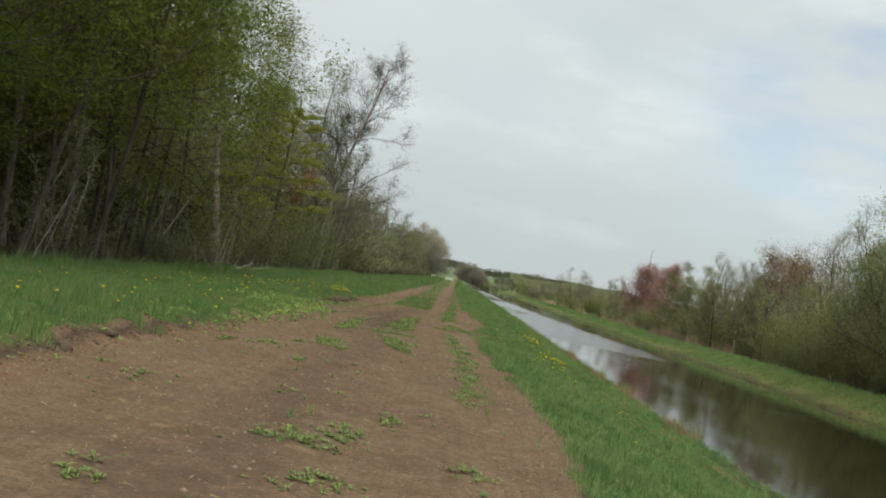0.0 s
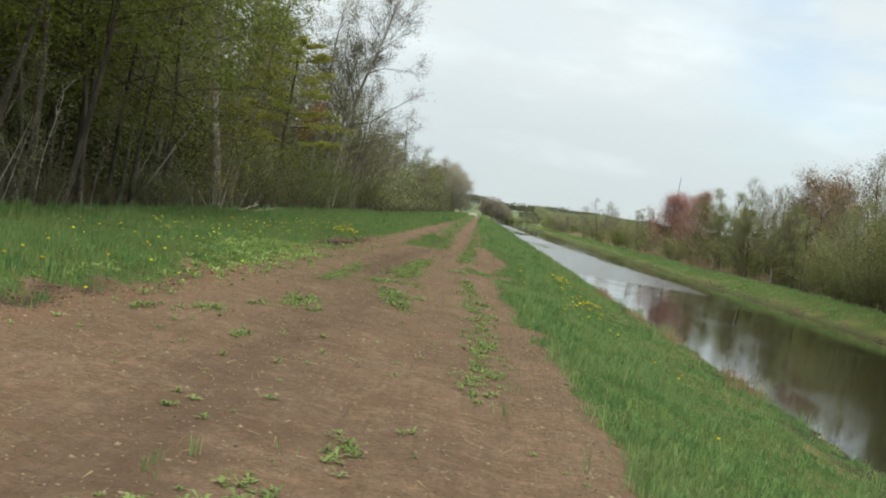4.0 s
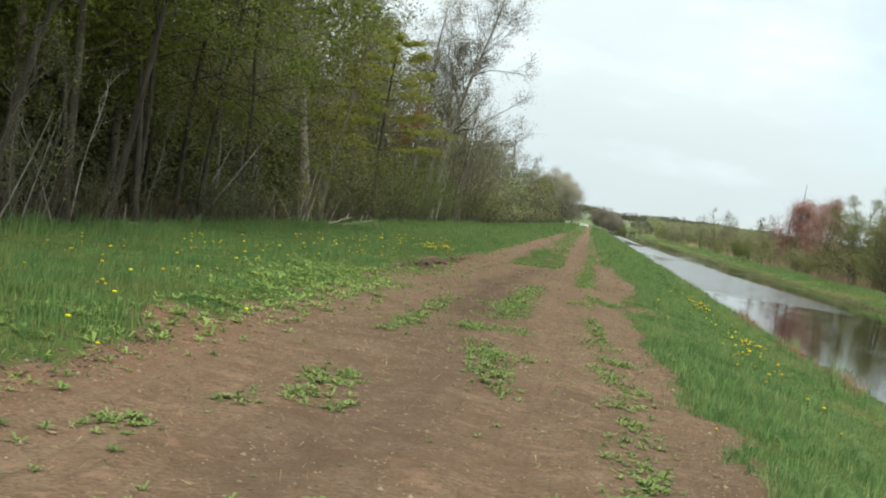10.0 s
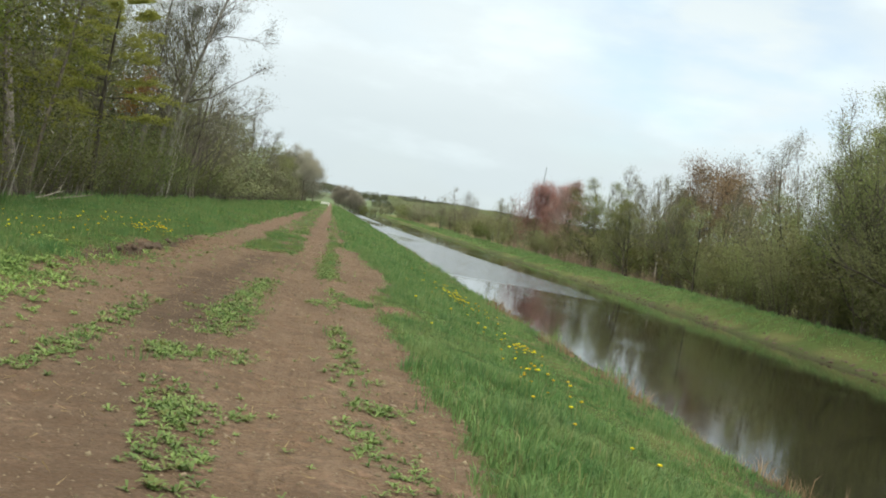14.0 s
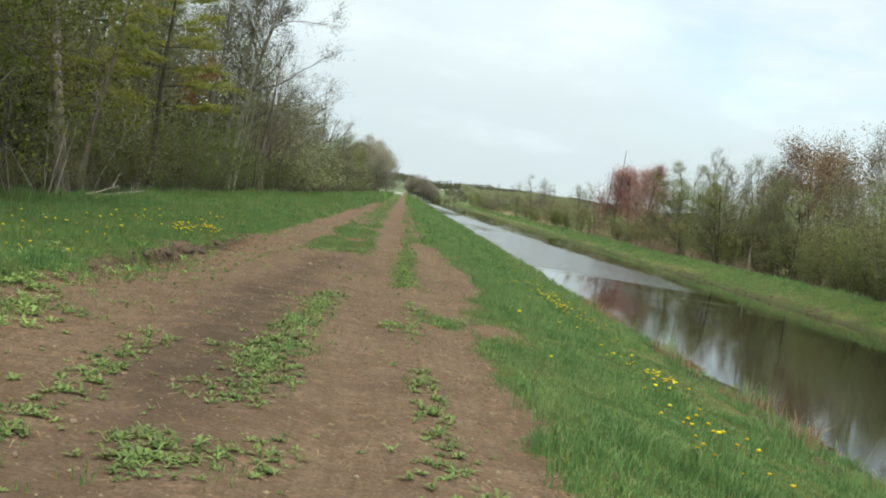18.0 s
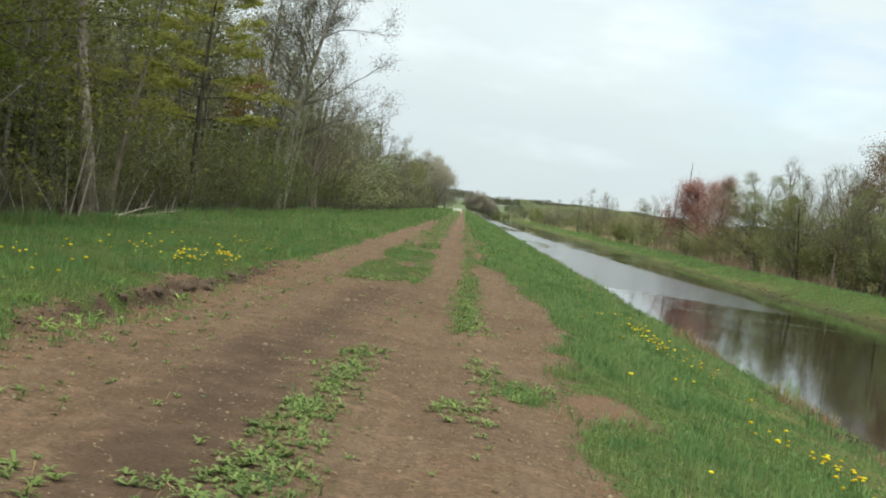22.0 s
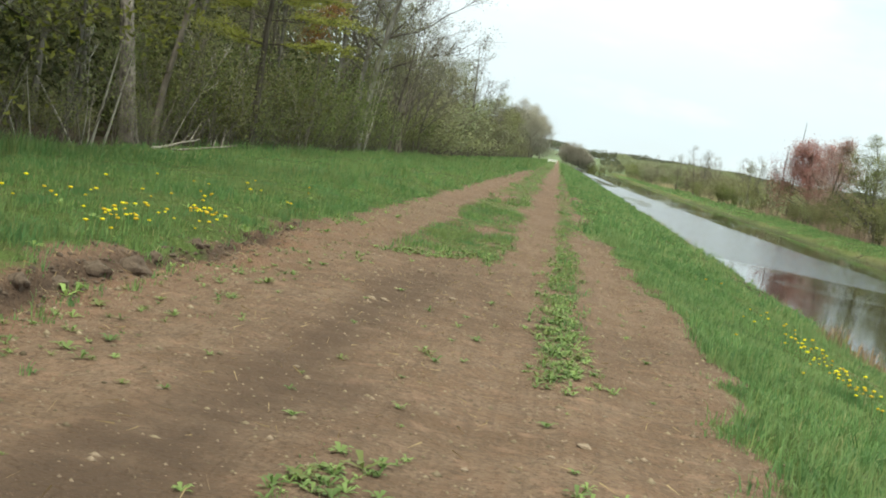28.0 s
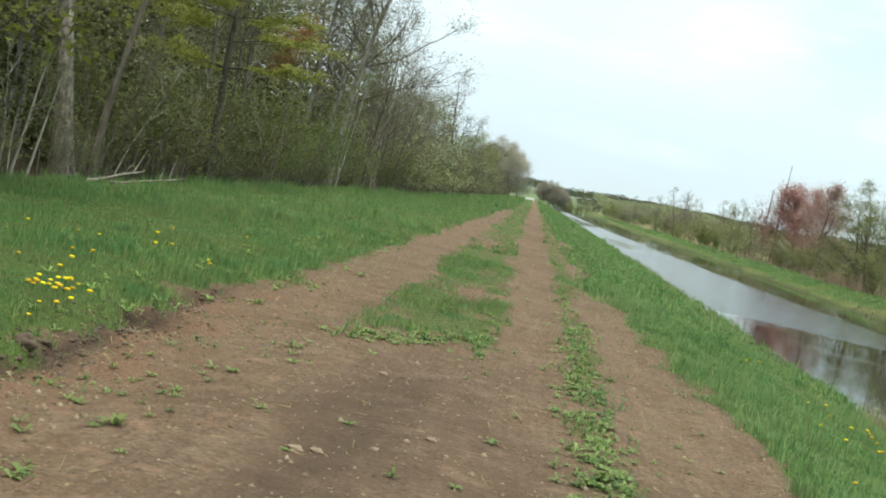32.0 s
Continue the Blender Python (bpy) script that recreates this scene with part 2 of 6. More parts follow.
def leafy(dark, light, through=0.48, rough=0.55):
    def build(node, links):
        geo = node("ShaderNodeNewGeometry")
        info = node("ShaderNodeObjectInfo")
        colour = ramp(node, links, geo.outputs["Random Per Island"], (0.0, dark), (1.0, light))
        hsv = node("ShaderNodeHueSaturation")
        links.new(math_of(node, links, "ADD", math_of(node, links, "MULTIPLY", info.outputs["Random"], 0.5), 0.75), hsv.inputs["Value"])
        links.new(math_of(node, links, "ADD", math_of(node, links, "MULTIPLY", info.outputs["Random"], 0.05), 0.475), hsv.inputs["Hue"])
        links.new(colour, hsv.inputs["Color"])
        p = node("ShaderNodeBsdfPrincipled", Roughness=rough, Specular_IOR_Level=0.25)
        links.new(hsv.outputs[0], p.inputs["Base Color"])
        tr = node("ShaderNodeBsdfTranslucent")
        links.new(hsv.outputs[0], tr.inputs["Color"])
        mx = node("ShaderNodeMixShader", Fac=through)
        links.new(p.outputs[0], mx.inputs[1])
        links.new(tr.outputs[0], mx.inputs[2])
        return mx.outputs[0]
    return build


def grassy(dark, light, dry, lush, deep=0.6):
    """Blades whose colour drifts over the ground from lush to dry, besides blade to blade."""
    def build(node, links):
        geo = node("ShaderNodeNewGeometry")
        colour = ramp(node, links, geo.outputs["Random Per Island"], (0.0, dark), (0.84, light), (0.93, (0.26, 0.32, 0.11)), (1.0, (0.36, 0.34, 0.17)))
        big, mid = noise_of(node, links, 0.42, 4), noise_of(node, links, 2.1, 4)
        colour = mixed(node, links, ramp(node, links, big, (0.46, (0.0,) * 3), (0.62, (0.7,) * 3)), colour, dry)
        colour = mixed(node, links, ramp(node, links, mid, (0.46, (0.0,) * 3), (0.64, (deep,) * 3)), colour, lush)
        p = node("ShaderNodeBsdfPrincipled", Roughness=0.6, Specular_IOR_Level=0.2)
        links.new(colour, p.inputs["Base Color"])
        tr = node("ShaderNodeBsdfTranslucent")
        links.new(colour, tr.inputs["Color"])
        mx = node("ShaderNodeMixShader", Fac=0.35)
        links.new(p.outputs[0], mx.inputs[1])
        links.new(tr.outputs[0], mx.inputs[2])
        return mx.outputs[0]
    return build


def barky(dark, light, scale=9, stretch=(1, 1, 0.18)):
    def build(node, links):
        n, big = noise_of(node, links, scale, 6, stretch), noise_of(node, links, 1.3, 3)
        colour = ramp(node, links, n, (0.32, dark), (0.68, light))
        colour = mixed(node, links, ramp(node, links, big, (0.45, (0.0,) * 3), (0.7, (0.45,) * 3)), colour, tuple(0.6 * c for c in dark))
        p = node("ShaderNodeBsdfPrincipled", Roughness=0.9, Specular_IOR_Level=0.2)
        links.new(colour, p.inputs["Base Color"])
        links.new(bumped(node, links, n, 0.9, 0.04), p.inputs["Normal"])
        return p.outputs[0]
    return build


def plain(colour, rough=0.7, spread=0.25, scale=14):
    def build(node, links):
        n = noise_of(node, links, scale, 5)
        c = ramp(node, links, n, (0.3, tuple(v * (1 - spread) for v in colour)), (0.7, tuple(min(v * (1 + spread), 0.95) for v in colour)))
        p = node("ShaderNodeBsdfPrincipled", Roughness=rough)
        links.new(c, p.inputs["Base Color"])
        links.new(bumped(node, links, n, 0.3, 0.01), p.inputs["Normal"])
        return p.outputs[0]
    return build


def canal_water(node, links):
    """Dark peaty water; glassy in the lee, ruffled where the wind reaches it."""
    ripples = noise_of(node, links, 7.0, 3, (0.55, 1.6, 1))
    swell = noise_of(node, links, 0.9, 3, (0.6, 1.0, 1))
    wind = attribute(node, "wind")
    height = math_of(node, links, "ADD", math_of(node, links, "MULTIPLY", ripples, math_of(node, links, "ADD", math_of(node, links, "MULTIPLY", wind, 0.5), 0.02)), math_of(node, links, "MULTIPLY", swell, 0.05))
    p = node("ShaderNodeBsdfPrincipled", IOR=1.333)
    p.inputs["Base Color"].default_value = (0.018, 0.016, 0.010, 1)
    links.new(math_of(node, links, "ADD", math_of(node, links, "MULTIPLY", wind, 0.13), 0.03), p.inputs["Roughness"])
    links.new(bumped(node, links, height, 0.55, 0.05), p.inputs["Normal"])
    return p.outputs[0]


EARTH = material("earth", earth)
WATER = material("canal_water", canal_water)
GRASS = material("grass_blades", grassy((0.076, 0.148, 0.036), (0.186, 0.308, 0.095), (0.185, 0.222, 0.078), (0.060, 0.185, 0.064), 0.7))
BANK_GRASS = material("bank_grass_blades", grassy((0.080, 0.164, 0.040), (0.212, 0.360, 0.124), (0.240, 0.318, 0.125), (0.054, 0.158, 0.048), 0.75))
STRAW = material("dead_straw", leafy((0.20, 0.14, 0.07), (0.42, 0.32, 0.18), 0.2, 0.8))
REED = material("dead_reed", leafy((0.20, 0.155, 0.095), (0.40, 0.325, 0.22), 0.2, 0.8))
WEED = material("weed_leaf", leafy((0.082, 0.112, 0.032), (0.205, 0.248, 0.080), 0.3, 0.6))
WEED_BRIGHT = material("bright_weed_leaf", leafy((0.112, 0.152, 0.038), (0.270, 0.330, 0.100), 0.35, 0.6))
PETAL = material("dandelion_petals", leafy((0.62, 0.46, 0.010), (0.85, 0.66, 0.02), 0.2, 0.6))
STEM = material("green_stem", plain((0.13, 0.18, 0.05)))
LEAF_FRESH = material("fresh_leaf", leafy((0.110, 0.145, 0.024), (0.290, 0.335, 0.075), 0.52))
LEAF_OLIVE = material("olive_leaf", leafy((0.128, 0.134, 0.050), (0.262, 0.264, 0.108)))
LEAF_HAZE = material("hazy_young_leaf", leafy((0.165, 0.168, 0.080), (0.330, 0.325, 0.170)))
LEAF_SHRUB = material("shrub_leaf", leafy((0.104, 0.126, 0.038), (0.236, 0.258, 0.095)))
LEAF_BRIGHT = material("willow_leaf", leafy((0.135, 0.165, 0.050), (0.265, 0.290, 0.105)))
# Darker copy of the shrub leaf: the wood's inner shade put into the colour.
LEAF_SHADE = material("shade_dark_leaf", leafy((0.036, 0.040, 0.015), (0.078, 0.084, 0.032), 0.35))
LEAF_COPPER = material("coppery_leaf", leafy((0.190, 0.095, 0.030), (0.320, 0.170, 0.060)))
LEAF_WILLOW = material("grey_willow_leaf", leafy((0.195, 0.208, 0.092), (0.335, 0.350, 0.168), 0.5))
LEAF_RED = material("red_maple_bud", leafy((0.385, 0.202, 0.160), (0.555, 0.342, 0.278)))
LEAF_PINK = material("pink_maple_bud", leafy((0.435, 0.272, 0.230), (0.595, 0.435, 0.372)))
LEAF_RUST = material("rusty_bud", leafy((0.185, 0.122, 0.075), (0.315, 0.220, 0.138)))
BUD_DARK = material("dark_grey_bud", leafy((0.085, 0.082, 0.050), (0.190, 0.180, 0.110), 0.35))
BUD = material("grey_bud", leafy((0.140, 0.135, 0.080), (0.260, 0.250, 0.160), 0.35))
NEEDLE = material("pine_needles", leafy((0.185, 0.220, 0.035), (0.340, 0.370, 0.080), 0.4))
LEAF_RIDGE = material("ridge_leaf", leafy((0.085, 0.105, 0.060), (0.150, 0.170, 0.095), 0.4))
LEAF_MAUVE = material("mauve_bud", leafy((0.295, 0.275, 0.220), (0.405, 0.380, 0.310), 0.45))
HILL = material("hill_pasture", plain((0.085, 0.118, 0.045), 0.9, 0.25, 0.03))
LEAF_SCRUB = material("scrub_leaf", leafy((0.160, 0.155, 0.095), (0.265, 0.255, 0.160), 0.4))
# Leaf colour lightened to stand in for haze over the distance.
LEAF_FAR_HAZE = material("haze_paled_leaf", leafy((0.185, 0.205, 0.110), (0.255, 0.270, 0.150), 0.45))
BARK = material("grey_bark", barky((0.075, 0.062, 0.050), (0.205, 0.180, 0.150)))
BARK_DARK = material("dark_bark", barky((0.045, 0.038, 0.031), (0.115, 0.100, 0.080)))
BARK_PALE = material("pale_bark", barky((0.22, 0.195, 0.165), (0.50, 0.47, 0.42), 5, (1, 1, 0.6)))
BARK_GREY = material("pale_grey_bark", barky((0.075, 0.070, 0.061), (0.240, 0.225, 0.198), 7))
BARK_FLAKED = material("flaking_bark", barky((0.050, 0.043, 0.036), (0.330, 0.290, 0.255), 10, (1, 1, 0.4)))
BARK_ASHEN = material("ashen_bark", barky((0.130, 0.118, 0.100), (0.400, 0.375, 0.335), 6, (1, 1, 0.4)))
TWIG = material("grey_twigs", barky((0.105, 0.090, 0.074), (0.215, 0.190, 0.160)))
DEADWOOD = material("bleached_deadwood", barky((0.16, 0.14, 0.115), (0.36, 0.33, 0.285)))
STONE = material("pale_stone", plain((0.235, 0.175, 0.125), 0.9, 0.4, 20))
CRUMB = material("soil_crumb", leafy((0.075, 0.052, 0.036), (0.250, 0.185, 0.135), 0.0, 0.95))
CLOD = material("turned_clods", plain((0.092, 0.064, 0.046), 0.95, 0.5, 14))
WHITE = material("white_paint", plain((0.75, 0.75, 0.72), 0.5, 0.08, 3))


# ---- mesh helpers ----
def mesh_of(name, verts, mat, tris=None, quads=None, smooth=False, attributes=None, normals=None):
    """A mesh from arrays of vertices, triangles and quads."""
    verts = np.asarray(verts, np.float32)
    tris = np.zeros((0, 3), np.int32) if tris is None else np.asarray(tris, np.int32)
    quads = np.zeros((0, 4), np.int32) if quads is None else np.asarray(quads, np.int32)
    me = bpy.data.meshes.new(name)
    me.vertices.add(len(verts))
    me.vertices.foreach_set("co", verts.ravel())
    loops = np.concatenate([tris.ravel(), quads.ravel()]).astype(np.int32)
    me.loops.add(len(loops))
    me.loops.foreach_set("vertex_index", loops)
    starts = np.concatenate([np.arange(len(tris)) * 3, 3 * len(tris) + np.arange(len(quads)) * 4]).astype(np.int32)
    me.polygons.add(len(starts))
    me.polygons.foreach_set("loop_start", starts)
    me.update(calc_edges=True)
    if smooth:
        me.polygons.foreach_set("use_smooth", np.ones(len(starts), bool))
    for key, values in (attributes or {}).items():
        me.attributes.new(key, "FLOAT", "POINT").data.foreach_set("value", np.asarray(values, np.float32))
    if normals is not None:
        me.attributes.new("custom_normal", "FLOAT_VECTOR", "POINT").data.foreach_set("vector", np.asarray(normals, np.float32).ravel())
    me.materials.append(mat)
    return me


def under(name, mesh, parent, label=""):
    """A mesh as one part of a thing or of a part."""
    ob = new(name, mesh)
    ob.parent = parent
    if name in ("stem_clump", "branch_frame"):
        ob["kind"] = "stuff"
    if label:
        ob["label"] = label
    return ob


def joined(pieces):
    """Vertices, triangles and quads of several (verts, tris, quads) in one."""
    vs, ts, qs, n = [], [], [], 0
    for v, t, q in pieces:
        vs.append(v)
        if t is not None and len(t):
            ts.append(np.asarray(t) + n)
        if q is not None and len(q):
            qs.append(np.asarray(q) + n)
        n += len(v)
    return np.concatenate(vs), (np.concatenate(ts) if ts else None), (np.concatenate(qs) if qs else None)


def lattice(x, y, seed=0):
    """Smooth value noise in -1..1 at x, y with a cell of 1."""
    x, y = np.broadcast_arrays(np.asarray(x, float), np.asarray(y, float))
    xi, yi = np.floor(x).astype(np.int64), np.floor(y).astype(np.int64)
    u, v = x - xi, y - yi
    u, v = u * u * (3 - 2 * u), v * v * (3 - 2 * v)

    def corner(a, b):
        h = (a * 374761393 + b * 668265263 + seed * 1442695041) & 0x7FFFFFFF
        h = ((h ^ (h >> 13)) * 1274126177) & 0x7FFFFFFF
        return ((h ^ (h >> 16)) & 0xFFFF) / 32767.5 - 1
    return (corner(xi, yi) * (1 - u) + corner(xi + 1, yi) * u) * (1 - v) + (corner(xi, yi + 1) * (1 - u) + corner(xi + 1, yi + 1) * u) * v


def step(a, b, x):
    t = np.clip((np.asarray(x, float) - a) / (b - a), 0, 1)
    return t * t * (3 - 2 * t)


# ---- the lie of the land: profile across the track, bank and canal ----
WATER_Z = -1.30
PROFILE = np.array([(-600, 2.0), (-60, -0.2), (-14, -0.42), (-12, -0.34), (-6.0, 0.12), (-4.6, 0.22), (-3.85, 0.20), (-3.45, 0.11), (-2.0, 0.09), (0.0, 0.03), (1.3, -0.02),
                    (2.4, -0.26), (4.1, -0.74), (5.1, -1.04), (6.15, -1.30), (6.8, -1.7), (8.0, -2.3), (15.4, -2.3), (16.8, -1.65), (17.45, -1.30),
                    (18.1, -1.12), (18.7, -0.86), (19.7, -0.44), (20.6, -0.38), (22.6, -0.74), (32.0, -0.76), (60.0, -0.2), (600.0, 3.0)])


LEFT_EDGE = np.array([(0, -3.72), (13, -3.70), (17, -3.64), (20, -3.5), (23.5, -3.3), (27, -3.35), (32, -3.48), (36, -3.66), (40, -3.50), (42, -3.42), (44, -3.36), (47.5, -3.36), (49.5, -3.16), (54.6, -3.05), (62, -2.95), (98, -2.75), (140, -2.5)])
RIGHT_EDGE = np.array([(0, 1.36), (12, 1.35), (20, 1.2), (27, 0.98), (32, 0.80), (35, 0.80), (38.5, 0.98), (41, 1.24), (43, 1.38), (46, 1.42), (50, 1.10), (58, 0.90), (80, 0.75), (120, 0.6)])


def left_edge(y):
    return np.interp(y, LEFT_EDGE[:, 0], LEFT_EDGE[:, 1]) + 0.06 * lattice(np.asarray(y) / 1.4, 0.3, 3) + 0.07 * lattice(np.asarray(y) / 0.35, 2.3, 4)


def right_edge(y):
    return np.interp(y, RIGHT_EDGE[:, 0], RIGHT_EDGE[:, 1]) + 0.08 * lattice(np.asarray(y) / 1.3, 0.7, 5) + 0.07 * lattice(np.asarray(y) / 0.5, 5.3, 6)


def land(x, y):
    x, y = np.broadcast_arrays(np.asarray(x, float), np.asarray(y, float))
    wob = 0.25 * lattice(y / 6.0, 1.1, 7) + 0.14 * lattice(y / 1.7, 4.2, 8) + 0.12 * lattice(y / 0.6, 6.1, 28)
    canal = step(3.0, 5.0, x) * (1 - step(20.0, 23.0, x))
    z = np.interp(x + wob * canal, PROFILE[:, 0], PROFILE[:, 1])
    on_track = step(-3.7, -3.3, x) * (1 - step(1.1, 1.5, x))
    near = 1 - step(120, 200, np.abs(y))
    ruts = 0.035 * (np.exp(-((x + 0.4) / 0.28) ** 2) + np.exp(-((x - 0.65) / 0.28) ** 2) + 0.8 * np.exp(-((x + 1.55) / 0.4) ** 2) + 0.8 * np.exp(-((x + 2.45) / 0.35) ** 2))
    z = z - on_track * near * ruts
    z = z - 0.42 * step(18.2, 19.6, x) * (1 - step(20.6, 22.6, x)) * step(85, 150, y)
    z = z + on_track * near * (0.012 * lattice(x / 0.35, y / 0.6, 9) + 0.006 * lattice(x / 0.12, y / 0.15, 10))
    z = z + (1 - on_track) * near * (0.03 * lattice(x / 0.9, y / 0.9, 11) + 0.015 * lattice(x / 0.3, y / 0.3, 12))
    lip = np.exp(-((x - left_edge(y) - 0.12) / 0.22) ** 2) * near * (step(8, 12, y) * (1 - step(20, 26, y)) + step(33, 38, y) * (1 - step(46, 50, y)))
    edge = x - left_edge(y)
    z = z - 0.10 * step(-0.05, 0.07, edge) * np.exp(-(np.maximum(edge, 0) / 0.9) ** 2) * near * step(34, 38, y) * (1 - step(46, 50, y)) * (1 + 0.5 * lattice(y / 0.7, 3.0, 27))
    z = z + lip * (0.055 * lattice(x / 0.18, y / 0.2, 13) - 0.03)
    return z


def oval(x, y, cx, cy, rx, ry):
    return np.exp(-(((x - cx) / rx) ** 2 + ((y - cy) / ry) ** 2) ** 2)


def cover(x, y):
    """How much of the ground turf covers, 0 to 1."""
    x, y = np.broadcast_arrays(np.asarray(x, float), np.asarray(y, float))
    rough = 0.18 * lattice(x / 0.5, y / 0.8, 14) + 0.10 * lattice(x / 0.2, y / 0.25, 15)
    c = np.maximum(1 - step(-0.22, 0.12, x - left_edge(y) + rough), step(-0.12, 0.22, x - right_edge(y) + rough))
    front = 46.9 + 0.9 * lattice(x / 0.3, 1.0, 16) + 1.4 * step(-1.9, -0.9, x)
    middle = step(-2.08, -1.9, x + rough) * (1 - step(-0.92, -0.72, x + rough)) * step(-0.4, 0.5, y - front)
    middle = middle * (1 - oval(x, y, -1.22, 53.4, 0.28, 1.1)) * (1 - 0.7 * oval(x, y, -1.6, 70, 0.4, 2.5))
    middle = middle * np.clip(1.02 + 0.40 * lattice(x / 0.30, y / 1.3, 33), 0.62, 1)
    lane = np.interp(y, (9, 15, 20, 24, 28, 32, 36, 40, 60), (0.46, 0.46, 0.48, 0.42, 0.28, 0.12, 0.15, 0.02, 0.14))
    strip = np.exp(-((x - lane + 0.5 * rough) / 0.16) ** 4) * (0.30 * step(13, 16, y) * (1 - step(31, 33, y)) + 0.55 * step(39.8, 40.6, y) + 0.3 * step(55, 62, y))
    right = step(0.2, 0.4, x + rough) * step(57, 63, y + 3 * lattice(x, y / 4, 17)) * (1 - 0.9 * oval(x, y, 0.6, 66, 0.3, 2.8)) * (1 - 0.95 * oval(x, y, 0.72, 81, 0.3, 4.5))
    left = (1 - step(-2.2, -1.95, x + rough)) * step(98, 150, y + 12 * lattice(x / 0.6, y / 5, 18))
    spot = (0.85 * oval(x, y, 0.47, 35.9, 0.30, 0.65) + 0.9 * oval(x, y, 1.1, 37.7, 0.3, 0.5) + 0.40 * oval(x, y, -0.92, 33.2, 0.24, 3.9) + 0.35 * oval(x, y, -0.8, 10.0, 0.45, 1.4)
            + 0.40 * oval(x, y, -1.98, 28.0, 0.18, 3.2) + 0.32 * oval(x, y, -1.1, 26.4, 0.6, 1.2) + 0.35 * oval(x, y, -0.82, 23.8, 0.2, 1.2) + 0.45 * oval(x, y, -3.1, 31.3, 0.6, 1.0) + 0.36 * oval(x, y, -2.95, 38.0, 0.55, 5.0))
    far = step(110, 220, y) * (1 - np.exp(-((x + 0.35) / 0.33) ** 2))
    c = np.maximum.reduce([c, 0.85 * middle, 0.9 * strip, 0.9 * right, 0.85 * left, spot, far])
    bare = oval(x, y, 1.2, 35.8, 0.42, 0.75) + oval(x, y, -3.45, 22.6, 0.42, 0.75)
    return np.clip(c * (1 - 0.95 * np.clip(bare, 0, 1)), 0, 1)


def damp(x, y):
    x, y = np.broadcast_arrays(np.asarray(x, float), np.asarray(y, float))
    drift = 0.16 * lattice(y / 2.5, 0.0, 19) + 0.22 * lattice(x / 0.6, y / 1.1, 20) + 0.10 * lattice(x / 0.15, y / 0.3, 29)
    middle = np.interp(y, (8, 22, 28, 30, 33, 35, 38, 42, 47), (-1.2, -1.3, -1.35, -1.42, -1.80, -1.76, -1.63, -1.5, -1.28))
    band = np.exp(-np.abs((x - middle + drift) / (0.46 - 0.10 * step(30, 33, y) + 0.08 * step(35, 38, y))) ** 2.6) * (0.55 + 0.45 * step(27, 29, y)) * (1 - step(44, 48, y)) * (1 - 0.12 * step(35, 40, y))
    return np.clip(np.maximum.reduce([band, 0.5 * np.exp(-((x + 0.75 + drift) / 0.35) ** 2) * step(40, 44, y) * (1 - step(46, 49, y)), 0.35 * step(0.1, 0.8, lattice(x / 1.1, y / 1.6, 21))]), 0, 1)


def spaced(a, b, fine_a, fine_b, fine, grow=1.25):
    """Coordinates from a to b, fine between fine_a and fine_b and growing coarser outside."""
    mid = list(np.linspace(fine_a, fine_b, int(round((fine_b - fine_a) / fine)) + 1))
    lo, hi, d = [], [], fine
    while (lo[-1] if lo else fine_a) > a:
        d *= grow
        lo.append(max(a, (lo[-1] if lo else fine_a) - d))
    d = fine
    while (hi[-1] if hi else fine_b) < b:
        d *= grow
        hi.append(min(b, (hi[-1] if hi else fine_b) + d))
    return np.array(lo[::-1] + mid + hi)


def sheet(name, xs, ys, mat):
    gx, gy = np.meshgrid(xs, ys)
    z = land(gx, gy)
    n = len(xs)
    i = (np.arange(len(ys) - 1)[:, None] * n + np.arange(n - 1)[None]).ravel()
    mud = np.clip(step(4.6, 5.7, gx) * (1 - step(17.3, 17.9, gx)) + 0.45 * np.exp(-((gx - 18.1) / 0.30) ** 2) * step(-0.2, 0.5, lattice(gx / 0.8, gy / 2.0, 22)), 0, 1)
    straw = 0.55 * np.clip(np.exp(-((gx - 4.9) / 0.9) ** 2) + 0.7 * np.exp(-((gx - 18.3) / 0.5) ** 2) * step(-0.5, 0.4, lattice(gx / 1.5, gy / 3.0, 23)) + step(21.4, 23, gx), 0, 1)
    litter = np.clip(1 - step(-12.3, -11.4, gx + 0.5 * lattice(gy / 1.9, 3.3, 24)), 0, 1)
    cut = np.exp(-((gx - left_edge(gy) - 0.03) / 0.09) ** 2) * np.clip(1 - step(16, 20, gy) + step(34, 38, gy) * (1 - step(46, 50, gy)), 0, 1)
    raw = np.exp(-((gx - left_edge(gy) - 0.30) / 0.40) ** 2) * np.clip(1 - step(22, 26, gy) + step(32, 36, gy) * (1 - step(48, 54, gy)), 0, 1) + np.clip(oval(gx, gy, 1.2, 35.8, 0.5, 0.9) + oval(gx, gy, -3.45, 22.6, 0.5, 0.8), 0, 1)
    values = {"cover": cover(gx, gy), "damp": damp(gx, gy), "mud": mud, "straw": straw, "litter": litter, "raw": raw, "cut": cut}
    me = mesh_of(name, np.stack([gx, gy, z], -1).reshape(-1, 3), mat, quads=np.stack([i, i + 1, i + n + 1, i + n], 1), smooth=True, attributes={k: v.ravel() for k, v in values.items()})
    return new(name, me)


